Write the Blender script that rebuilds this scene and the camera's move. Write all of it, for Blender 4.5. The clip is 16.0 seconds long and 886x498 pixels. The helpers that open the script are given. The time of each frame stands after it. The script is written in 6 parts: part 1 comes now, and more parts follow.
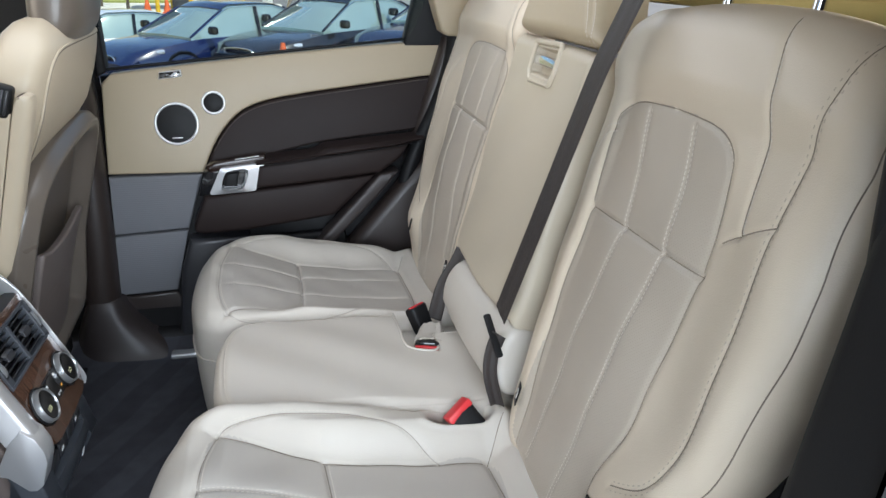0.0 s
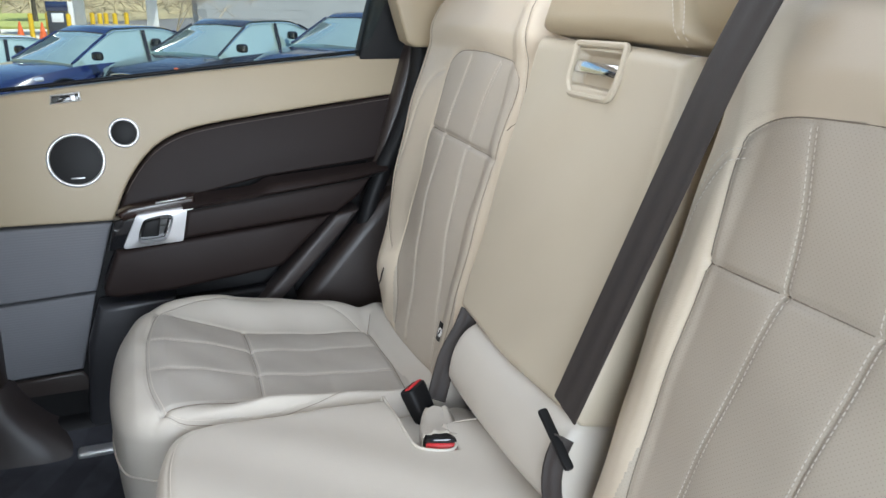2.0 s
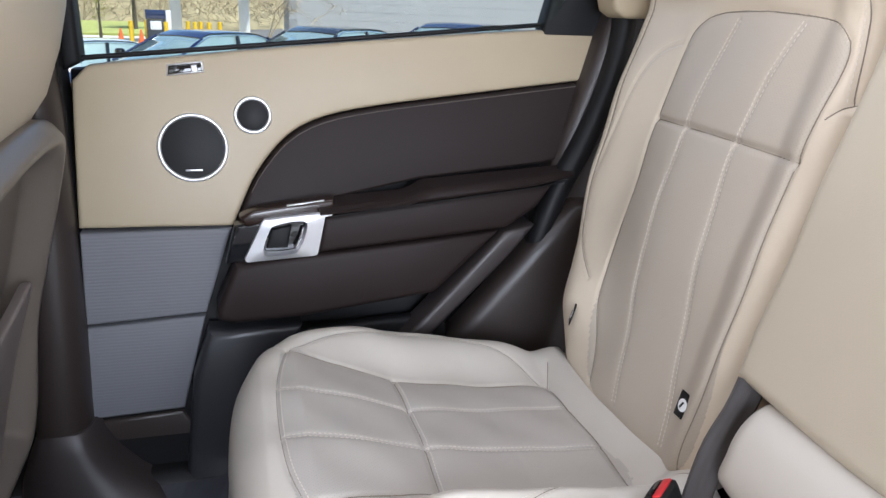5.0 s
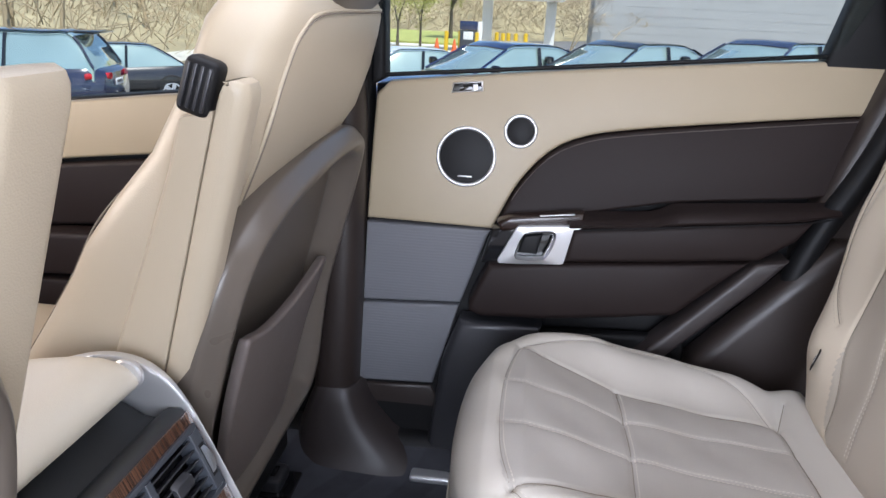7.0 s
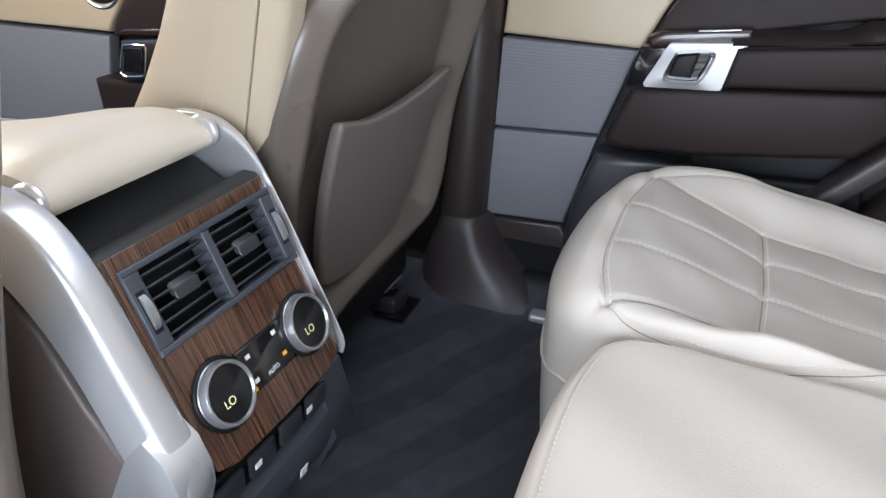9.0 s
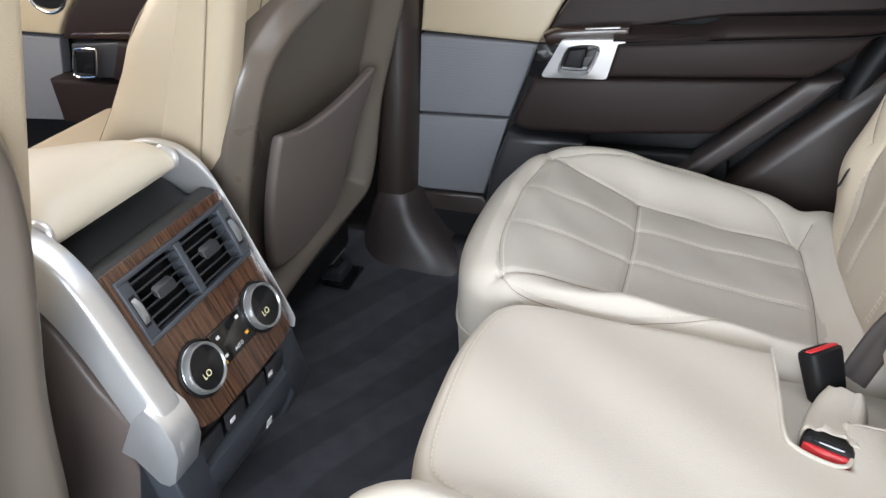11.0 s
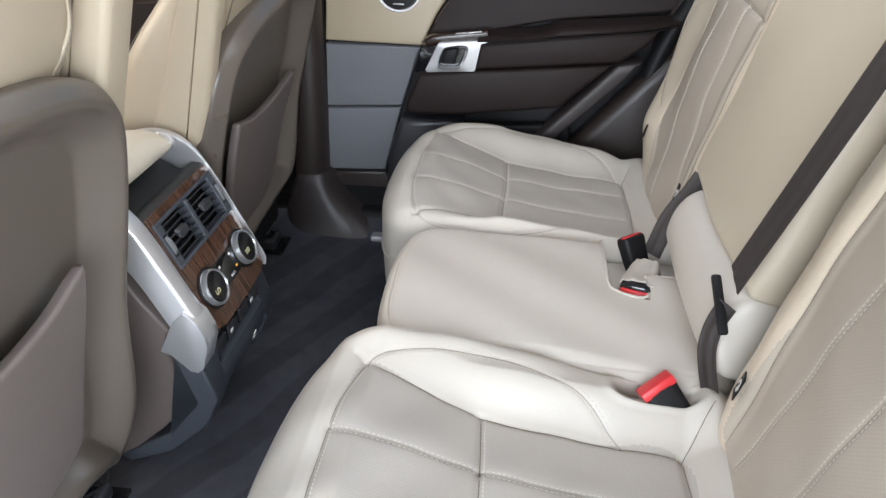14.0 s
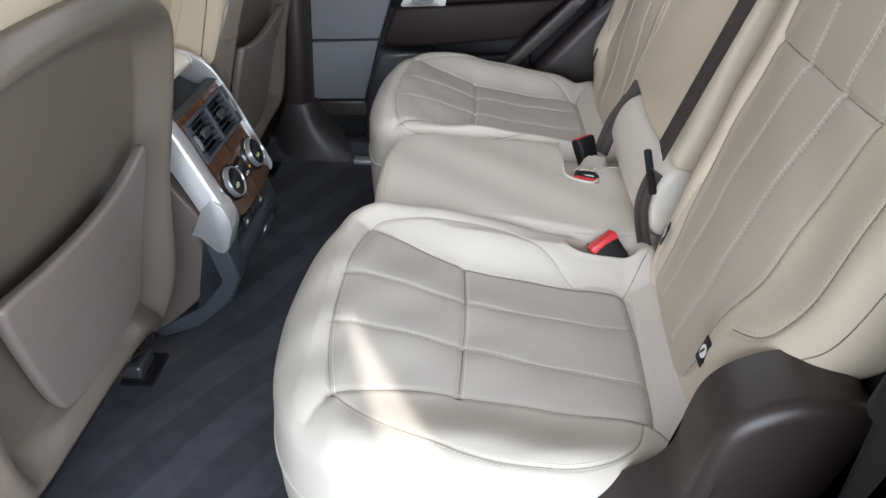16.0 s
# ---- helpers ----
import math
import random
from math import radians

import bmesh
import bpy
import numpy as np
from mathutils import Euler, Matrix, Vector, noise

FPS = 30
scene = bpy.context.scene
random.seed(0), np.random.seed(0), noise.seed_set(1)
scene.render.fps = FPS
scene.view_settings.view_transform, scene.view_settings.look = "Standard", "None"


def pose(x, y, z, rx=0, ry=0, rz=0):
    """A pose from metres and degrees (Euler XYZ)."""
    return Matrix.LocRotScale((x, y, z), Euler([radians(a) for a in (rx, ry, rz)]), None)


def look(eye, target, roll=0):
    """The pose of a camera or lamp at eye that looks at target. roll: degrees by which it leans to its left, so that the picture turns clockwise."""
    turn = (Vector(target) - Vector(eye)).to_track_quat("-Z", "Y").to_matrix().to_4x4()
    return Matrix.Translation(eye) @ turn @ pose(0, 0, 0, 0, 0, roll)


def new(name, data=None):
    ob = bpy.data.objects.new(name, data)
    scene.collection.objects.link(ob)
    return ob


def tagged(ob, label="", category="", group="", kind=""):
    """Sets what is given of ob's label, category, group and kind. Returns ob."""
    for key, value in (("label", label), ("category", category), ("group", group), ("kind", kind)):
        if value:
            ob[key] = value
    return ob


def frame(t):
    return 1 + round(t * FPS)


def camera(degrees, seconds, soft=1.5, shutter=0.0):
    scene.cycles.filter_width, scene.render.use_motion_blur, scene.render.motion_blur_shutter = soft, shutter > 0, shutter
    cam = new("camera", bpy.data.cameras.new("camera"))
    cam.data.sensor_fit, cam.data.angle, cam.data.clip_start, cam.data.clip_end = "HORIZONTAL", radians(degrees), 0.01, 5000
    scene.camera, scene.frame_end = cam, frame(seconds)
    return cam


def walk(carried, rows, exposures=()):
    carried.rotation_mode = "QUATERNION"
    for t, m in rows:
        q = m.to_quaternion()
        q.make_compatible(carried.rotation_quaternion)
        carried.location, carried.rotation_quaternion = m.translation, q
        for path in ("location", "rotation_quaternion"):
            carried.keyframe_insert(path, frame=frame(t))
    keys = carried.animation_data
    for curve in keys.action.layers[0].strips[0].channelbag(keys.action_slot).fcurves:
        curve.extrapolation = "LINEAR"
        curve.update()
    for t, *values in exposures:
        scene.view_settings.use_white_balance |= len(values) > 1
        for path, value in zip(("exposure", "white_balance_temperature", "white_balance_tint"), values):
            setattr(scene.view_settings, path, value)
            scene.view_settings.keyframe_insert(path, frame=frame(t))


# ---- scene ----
cam = camera(61.3, 16.0)
PATH = [
    (0, (-0.331, -1.215, 1.546), (0.111, 0.601, 0.834), 1.1),
    (0.5, (-0.356, -1.134, 1.519), (0.182, 0.664, 0.827), 1.3),
    (1, (-0.363, -1.027, 1.498), (0.237, 0.758, 0.824), 1.4),
    (1.5, (-0.376, -0.932, 1.485), (0.272, 0.842, 0.825), 1.4),
    (2, (-0.405, -0.847, 1.485), (0.291, 0.912, 0.836), 1.2),
    (2.5, (-0.413, -0.755, 1.483), (0.332, 0.99, 0.849), 1.3),
    (3, (-0.434, -0.633, 1.475), (0.353, 1.097, 0.852), 1.4),
    (3.2, (-0.439, -0.594, 1.46), (0.347, 1.14, 0.845), 1.4),
    (5.3, (-0.489, -0.44, 1.376), (-0.064, 1.417, 0.769), 2.4),
    (5.5, (-0.483, -0.461, 1.396), (-0.13, 1.414, 0.797), 2.5),
    (6, (-0.46, -0.497, 1.415), (-0.281, 1.403, 0.817), 2.5),
    (6.5, (-0.441, -0.539, 1.429), (-0.448, 1.368, 0.826), 2.6),
    (7, (-0.444, -0.532, 1.406), (-0.646, 1.36, 0.789), 2.7),
    (7.5, (-0.419, -0.48, 1.327), (-0.809, 1.37, 0.673), 2.8),
    (8, (-0.398, -0.466, 1.26), (-0.958, 1.314, 0.539), 2.8),
    (8.2, (-0.388, -0.462, 1.245), (-1.004, 1.282, 0.486), 2.9),
    (10.3, (-0.296, -0.508, 1.36), (-0.916, 1.089, 0.327), 0.6),
    (10.5, (-0.283, -0.529, 1.375), (-0.871, 1.08, 0.343), 0.4),
    (11, (-0.264, -0.588, 1.407), (-0.763, 1.052, 0.377), 0.2),
    (11.5, (-0.269, -0.657, 1.44), (-0.678, 1.008, 0.411), 0.3),
    (12, (-0.279, -0.729, 1.464), (-0.623, 0.953, 0.439), 0.5),
    (12.5, (-0.264, -0.781, 1.487), (-0.56, 0.911, 0.463), 0.8),
    (13, (-0.245, -0.836, 1.497), (-0.506, 0.863, 0.475), 0.8),
    (13.5, (-0.249, -0.892, 1.505), (-0.471, 0.814, 0.485), 0.8),
    (14, (-0.255, -0.977, 1.507), (-0.433, 0.738, 0.494), 0.8),
    (14.5, (-0.266, -1.069, 1.517), (-0.404, 0.649, 0.503), 0.9),
    (15, (-0.278, -1.145, 1.521), (-0.382, 0.574, 0.504), 1.0),
    (15.5, (-0.274, -1.209, 1.517), (-0.355, 0.496, 0.476), 1.2),
    (16, (-0.269, -1.245, 1.518), (-0.342, 0.427, 0.424), 1.3),
]
walk(cam, [(t, look(eye, target, roll)) for t, eye, target, roll in PATH],
     [(0.0, 0.08, 6120, 11), (1.0, 0.08, 6120, 10), (2.5, 0.26, 6150, 11), (3.0, 0.16, 6180, 13), (5.5, 0.48, 6140, 17), (7.0, 0.34, 6110, 19), (8.0, 0.44, 5860, 17), (10.5, 0.64, 6420, 12), (13.0, 0.36, 6330, 12), (14.0, 0.28, 6330, 13), (15.0, 0.17, 6260, 13), (16.0, 0.0, 6260, 13)])

# ---- light ----
SUN_AZ, SUN_EL = 300.0, 61.0          # degrees from +x counter-clockwise, and up
world = bpy.data.worlds.new("sky")
scene.world = world
world.use_nodes = True
wn = world.node_tree
sky = wn.nodes.new("ShaderNodeTexSky")
sky.sky_type = "NISHITA"
sky.sun_disc = False
sky.sun_elevation = radians(SUN_EL)
sky.sun_rotation = radians(90 - SUN_AZ)
wn.links.new(sky.outputs[0], wn.nodes["Background"].inputs[0])
wn.nodes["Background"].inputs[1].default_value = 0.15
sun = new("sun", bpy.data.lights.new("sun", "SUN"))
sun.data.energy, sun.data.angle, sun.data.color = 5.0, radians(0.6), (1.0, 0.94, 0.85)
sdir = Vector((math.cos(radians(SUN_AZ)) * math.cos(radians(SUN_EL)), math.sin(radians(SUN_AZ)) * math.cos(radians(SUN_EL)), math.sin(radians(SUN_EL))))
sun.matrix_world = look(sdir * 30, (0, 0, 0))


def opening_light(name, at, target, wide, high, watts, color):
    """Area lamp for daylight through one of the car's openings, the overhead fill excepted."""
    lamp = new(name, bpy.data.lights.new(name, "AREA"))
    lamp.data.shape, lamp.data.size, lamp.data.size_y, lamp.data.energy, lamp.data.color = "RECTANGLE", wide, high, watts, color
    lamp.matrix_world = look(at, target)


opening_light("open_door_daylight", (0.18, -1.98, 1.42), (-0.28, 0.0, 0.95), 3.4, 1.1, 122, (0.875, 0.955, 1.0))
opening_light("windscreen_daylight", (-2.0, 0.0, 1.66), (-0.6, 0.0, 1.0), 1.25, 0.5, 13, (1.0, 0.86, 0.66))
# Added fill under an assumed glass roof, brightens the cushions from above.
opening_light("roof_window_daylight", (-0.38, 0.25, 1.735), (-0.38, 0.25, 0.0), 1.25, 0.70, 7.0, (0.93, 0.97, 1.0))
opening_light("tailgate_daylight", (1.02, 0.0, 1.62), (-0.6, 0.0, 1.0), 1.25, 0.55, 6, (1.0, 0.82, 0.58))


# ---- materials ----
def material(name, color, rough=0.5, metal=0.0, vary=0.1, scale=12.0, bump=0.0, bscale=300.0, coat=0.0, spec=0.5, sheen=0.0):
    """A principled surface with soft stains at one scale and grain at another."""
    m = bpy.data.materials.new(name)
    m.use_nodes = True
    n, l = m.node_tree.nodes, m.node_tree.links
    p = n["Principled BSDF"]
    tc = n.new("ShaderNodeTexCoord")
    big = n.new("ShaderNodeTexNoise")
    big.inputs["Scale"].default_value, big.inputs["Detail"].default_value = scale, 4.0
    l.new(tc.outputs["Object"], big.inputs["Vector"])
    mix = n.new("ShaderNodeMix")
    mix.data_type = "RGBA"
    lo, hi = [max(0.0, c * (1 - vary)) for c in color], [min(1.0, c * (1 + vary)) for c in color]
    mix.inputs["A"].default_value, mix.inputs["B"].default_value = (*lo, 1), (*hi, 1)
    l.new(big.outputs["Fac"], mix.inputs["Factor"])
    l.new(mix.outputs["Result"], p.inputs["Base Color"])
    rr = n.new("ShaderNodeMapRange")
    rr.inputs["To Min"].default_value, rr.inputs["To Max"].default_value = max(0.02, rough - 0.06), min(1.0, rough + 0.06)
    l.new(big.outputs["Fac"], rr.inputs["Value"])
    l.new(rr.outputs["Result"], p.inputs["Roughness"])
    p.inputs["Metallic"].default_value = metal
    p.inputs["Specular IOR Level"].default_value = spec
    p.inputs["Coat Weight"].default_value = coat
    p.inputs["Sheen Weight"].default_value = sheen
    if bump:
        fine = n.new("ShaderNodeTexNoise")
        fine.inputs["Scale"].default_value, fine.inputs["Detail"].default_value = bscale, 3.0
        l.new(tc.outputs["Object"], fine.inputs["Vector"])
        b = n.new("ShaderNodeBump")
        b.inputs["Strength"].default_value, b.inputs["Distance"].default_value = bump, 0.001
        l.new(fine.outputs["Fac"], b.inputs["Height"])
        l.new(b.outputs["Normal"], p.inputs["Normal"])
    return m


def leather(name, color, rough=0.36, dots=None, spec=0.5):
    """Grained leather: small cells pressed into it; dots: the two axes over which it is perforated."""
    m = material(name, color, rough, 0, 0.06, 7.0, spec=spec)
    n, l = m.node_tree.nodes, m.node_tree.links
    p = n["Principled BSDF"]
    tc = n.new("ShaderNodeTexCoord")
    cell = n.new("ShaderNodeTexVoronoi")
    cell.inputs["Scale"].default_value = 700
    l.new(tc.outputs["Object"], cell.inputs["Vector"])
    soft = n.new("ShaderNodeTexNoise")
    soft.inputs["Scale"].default_value, soft.inputs["Detail"].default_value = 38, 3
    l.new(tc.outputs["Object"], soft.inputs["Vector"])
    add = n.new("ShaderNodeMath")
    add.operation = "MULTIPLY_ADD"
    add.inputs[1].default_value = 2.0
    l.new(soft.outputs["Fac"], add.inputs[0])
    l.new(cell.outputs["Distance"], add.inputs[2])
    b = n.new("ShaderNodeBump")
    b.inputs["Strength"].default_value, b.inputs["Distance"].default_value = 0.20, 0.0008
    l.new(add.outputs[0], b.inputs["Height"])
    l.new(b.outputs["Normal"], p.inputs["Normal"])
    if dots:
        sep = n.new("ShaderNodeSeparateXYZ")
        l.new(tc.outputs["Object"], sep.inputs[0])
        terms = []
        for axis in dots:
            k = n.new("ShaderNodeMath")
            k.operation = "MULTIPLY"
            k.inputs[1].default_value = 2 * math.pi / 0.0052
            l.new(sep.outputs[axis], k.inputs[0])
            c = n.new("ShaderNodeMath")
            c.operation = "COSINE"
            l.new(k.outputs[0], c.inputs[0])
            terms.append(c)
        mul = n.new("ShaderNodeMath")
        mul.operation = "MULTIPLY"
        l.new(terms[0].outputs[0], mul.inputs[0])
        l.new(terms[1].outputs[0], mul.inputs[1])
        hole = n.new("ShaderNodeMapRange")
        hole.inputs["From Min"].default_value, hole.inputs["From Max"].default_value = 0.72, 0.9
        l.new(mul.outputs[0], hole.inputs["Value"])
        dark = n.new("ShaderNodeMix")
        dark.data_type = "RGBA"
        old = p.inputs["Base Color"].links[0].from_socket
        l.new(old, dark.inputs["A"])
        dark.inputs["B"].default_value = (*[c * 0.80 for c in color], 1)
        l.new(hole.outputs["Result"], dark.inputs["Factor"])
        l.new(dark.outputs["Result"], p.inputs["Base Color"])
    return m


def wood_veneer():
    m = material("wood_veneer", (0.10, 0.045, 0.022), 0.22, 0, 0.1, 6, coat=0.6)
    n, l = m.node_tree.nodes, m.node_tree.links
    p = n["Principled BSDF"]
    tc = n.new("ShaderNodeTexCoord")
    mp = n.new("ShaderNodeMapping")
    mp.inputs["Scale"].default_value = (6, 400, 6)
    l.new(tc.outputs["Object"], mp.inputs["Vector"])
    g = n.new("ShaderNodeTexNoise")
    g.inputs["Scale"].default_value, g.inputs["Detail"].default_value, g.inputs["Distortion"].default_value = 1.6, 5, 0.7
    l.new(mp.outputs[0], g.inputs["Vector"])
    r = n.new("ShaderNodeValToRGB")
    r.color_ramp.elements[0].position, r.color_ramp.elements[0].color = 0.36, (0.020, 0.010, 0.007, 1)
    r.color_ramp.elements[1].position, r.color_ramp.elements[1].color = 0.66, (0.130, 0.062, 0.036, 1)
    l.new(g.outputs["Fac"], r.inputs[0])
    l.new(r.outputs[0], p.inputs["Base Color"])
    return m


def glass_mat(name, tint=(0.9, 0.96, 0.95), rough=0.0):
    m = bpy.data.materials.new(name)
    m.use_nodes = True
    n, l = m.node_tree.nodes, m.node_tree.links
    n.remove(n["Principled BSDF"])
    t, g, x, f = (n.new("ShaderNode" + k) for k in ("BsdfTransparent", "BsdfGlossy", "MixShader", "Fresnel"))
    t.inputs[0].default_value = (*tint, 1)
    g.inputs["Roughness"].default_value = rough
    f.inputs[0].default_value = 1.35
    l.new(f.outputs[0], x.inputs[0])
    l.new(t.outputs[0], x.inputs[1])
    l.new(g.outputs[0], x.inputs[2])
    l.new(x.outputs[0], n["Material Output"].inputs[0])
    return m


def speaker_cloth(name, color):
    m = material(name, color, 0.75, 0, 0.06, 9)
    n, l = m.node_tree.nodes, m.node_tree.links
    p = n["Principled BSDF"]
    tc = n.new("ShaderNodeTexCoord")
    w = n.new("ShaderNodeTexWave")
    w.bands_direction = "Z"
    w.inputs["Scale"].default_value, w.inputs["Distortion"].default_value = 55, 1.2
    w.inputs["Detail"].default_value = 2
    l.new(tc.outputs["Object"], w.inputs["Vector"])
    b = n.new("ShaderNodeBump")
    b.inputs["Strength"].default_value, b.inputs["Distance"].default_value = 0.3, 0.001
    l.new(w.outputs["Fac"], b.inputs["Height"])
    l.new(b.outputs["Normal"], p.inputs["Normal"])
    return m


def vacuumed(m):
    """Broad bands where the pile lies one way or the other."""
    n, l = m.node_tree.nodes, m.node_tree.links
    p = n["Principled BSDF"]
    tc = n.new("ShaderNodeTexCoord")
    mp = n.new("ShaderNodeMapping")
    mp.inputs["Rotation"].default_value = (0, 0, 0.5)
    l.new(tc.outputs["Object"], mp.inputs["Vector"])
    w = n.new("ShaderNodeTexWave")
    w.inputs["Scale"].default_value, w.inputs["Distortion"].default_value, w.inputs["Detail"].default_value = 2.6, 2.2, 2
    l.new(mp.outputs[0], w.inputs["Vector"])
    r = n.new("ShaderNodeMapRange")
    r.inputs["From Min"].default_value, r.inputs["From Max"].default_value = 0.42, 0.58
    r.inputs["To Min"].default_value, r.inputs["To Max"].default_value = 0.88, 1.12
    l.new(w.outputs["Fac"], r.inputs["Value"])
    x = n.new("ShaderNodeVectorMath")
    x.operation = "SCALE"
    l.new(p.inputs["Base Color"].links[0].from_socket, x.inputs[0])
    l.new(r.outputs["Result"], x.inputs["Scale"])
    l.new(x.outputs[0], p.inputs["Base Color"])
    return m


BEIGE = (0.515, 0.472, 0.415)
LEATHER = leather("beige_leather", BEIGE)
# Front-seat copy of the beige leather, warm windscreen light put into its colour.
LEATHER_FRONT = leather("cream_leather", (0.470, 0.394, 0.290))
LEATHER_FLAT = leather("beige_perforated_leather", (0.420, 0.384, 0.342), 0.40, (0, 1))
# Backrest copy of the beige leather, lightened in place of more light there.
LEATHER_REAR = leather("beige_backrest_leather", (0.570, 0.484, 0.378), 0.34)
# Centre backrest copy, its shade put into a darker, more olive colour.
LEATHER_CENTRE = leather("tan_beige_leather", (0.475, 0.412, 0.318), 0.36)
LEATHER_BACK = leather("beige_perforated_back", (0.425, 0.366, 0.298), 0.40, (1, 2))
TAN = leather("tan_leather", (0.375, 0.304, 0.206), 0.42)
SEAM = material("seam_gap", (0.20, 0.165, 0.13), 0.8)
THREAD = material("pale_thread", (0.62, 0.57, 0.50), 0.7)
EDGETHREAD = material("brown_thread", (0.42, 0.36, 0.29), 0.7)
GRIP = material("grip_plastic", (0.034, 0.027, 0.026), 0.42, bump=0.1, bscale=500)
DARKTHREAD = material("dark_thread", (0.10, 0.08, 0.07), 0.7)
ESPRESSO = leather("espresso_leather", (0.0190, 0.0128, 0.0118), 0.50, None, 0.18)
SHELL = material("dark_brown_plastic", (0.116, 0.096, 0.079), 0.30, vary=0.06, scale=3, bump=0.05, bscale=500)
TRIM = material("espresso_plastic", (0.030, 0.022, 0.0195), 0.40, spec=0.45, bump=0.12, bscale=500)
SIDE_BROWN = leather("brown_side_leather", (0.105, 0.083, 0.075), 0.44)
POCKET = leather("brown_pocket_leather", (0.160, 0.131, 0.120), 0.42)
BLACK = material("black_plastic", (0.009, 0.0088, 0.0095), 0.50, spec=0.22, bump=0.1, bscale=600)
SATIN_BLACK = material("satin_black_plastic", (0.03, 0.03, 0.034), 0.35)
GLOSS = material("gloss_black", (0.008, 0.008, 0.009), 0.08, coat=0.5)
GREY = speaker_cloth("grey_speaker_cloth", (0.15, 0.152, 0.165))
CARPET = vacuumed(material("charcoal_carpet", (0.050, 0.051, 0.060), 0.95, 0, 0.35, 25, 0.9, 900, spec=0.2))
SILVER = material("satin_silver", (0.70, 0.70, 0.71), 0.36, 0.75, 0.04, 5)
CHROME = material("chrome", (0.80, 0.81, 0.83), 0.10, 1.0, 0.02)
WOOD = wood_veneer()
VENEER_DARK = material("dark_gloss_veneer", (0.022, 0.011, 0.008), 0.25, 0, 0.3, 40, coat=0.3)
WEB = material("belt_webbing", (0.030, 0.023, 0.021), 0.6, bump=0.5, bscale=800)
RED = material("red_button", (0.62, 0.03, 0.035), 0.4)
SLATE = material("slate_plastic", (0.045, 0.050, 0.060), 0.38)
WARM_PRINT = material("warm_print", (0.85, 0.80, 0.45), 0.6)
DISPLAY = material("dial_glass", (0.010, 0.010, 0.011), 0.16, spec=0.35)
TRAY = material("dark_tray_plastic", (0.011, 0.0125, 0.0145), 0.46)
DIAL = material("grey_satin_metal", (0.38, 0.385, 0.39), 0.30, 0.7, 0.04, 5)
LID = leather("pale_lid_leather", (0.60, 0.54, 0.44), 0.30)
WHITE = material("white_print", (0.8, 0.8, 0.8), 0.6)
AMBER = material("amber_print", (0.75, 0.36, 0.03), 0.5)
# Bright yellow stands in for sunlight on the cover behind the seats.
CARGO = material("yellow_cargo_cloth", (0.72, 0.58, 0.22), 0.8, 0, 0.2, 9)
HEADLINER = material("pale_headliner", (0.55, 0.50, 0.42), 0.9, bump=0.4, bscale=500)
GLASS = glass_mat("window_glass")
PRIVACY = glass_mat("privacy_glass", (0.10, 0.11, 0.11))


# ---- shape helpers ----
def mesh_of(name, verts, faces, mat, smooth=True):
    me = bpy.data.meshes.new(name)
    me.from_pydata([tuple(v) for v in verts], [], faces)
    me.validate()
    if smooth:
        me.polygons.foreach_set("use_smooth", [True] * len(me.polygons))
    me.materials.append(mat)
    return me


def child(name, me, parent, label=""):
    ob = new(name, me)
    ob.parent = parent
    if label:
        tagged(ob, label)
    return ob


def part(name, bm, mat, parent, label="", smooth=True):
    me = bpy.data.meshes.new(name)
    bm.to_mesh(me)
    bm.free()
    if smooth:
        me.polygons.foreach_set("use_smooth", [True] * len(me.polygons))
        me.set_sharp_from_angle(angle=radians(40))
    me.materials.append(mat)
    return child(name, me, parent, label)


def thing(name, label, category, group="", kind="", at=(0, 0, 0)):
    e = new(name)
    e.empty_display_size = 0.05
    return tagged(e, label, category, group, kind)


def curve(pts, n, closed=False):
    """A smooth line through points, sampled evenly."""
    p = np.array(pts, float)
    m = len(p)
    out = []
    steps = 24
    for i in range(m if closed else m - 1):
        a, b, c, d = (p[(i + k) % m] if closed else p[min(max(i + k, 0), m - 1)] for k in (-1, 0, 1, 2))
        for t in np.linspace(0, 1, steps, endpoint=False):
            out.append(0.5 * (2 * b + (c - a) * t + (2 * a - 5 * b + 4 * c - d) * t * t + (3 * b - a - 3 * c + d) * t ** 3))
    out.append(out[0] if closed else p[-1])
    out = np.array(out)
    s = np.r_[0, np.cumsum(np.linalg.norm(np.diff(out, axis=0), axis=1))]
    q = np.linspace(0, s[-1], n + 1)
    res = np.stack([np.interp(q, s, out[:, k]) for k in range(p.shape[1])], 1)
    return res[:-1] if closed else res


def line_distance(A, B, line):
    """How far each point lies from a polyline."""
    best = np.full(A.shape, 9.0)
    for (x0, y0), (x1, y1) in zip(line[:-1], line[1:]):
        dx, dy = x1 - x0, y1 - y0
        t = np.clip(((A - x0) * dx + (B - y0) * dy) / (dx * dx + dy * dy + 1e-12), 0, 1)
        best = np.minimum(best, np.hypot(A - x0 - t * dx, B - y0 - t * dy))
    return best


def sm(t):
    t = np.clip(t, 0, 1)
    return t * t * (3 - 2 * t)


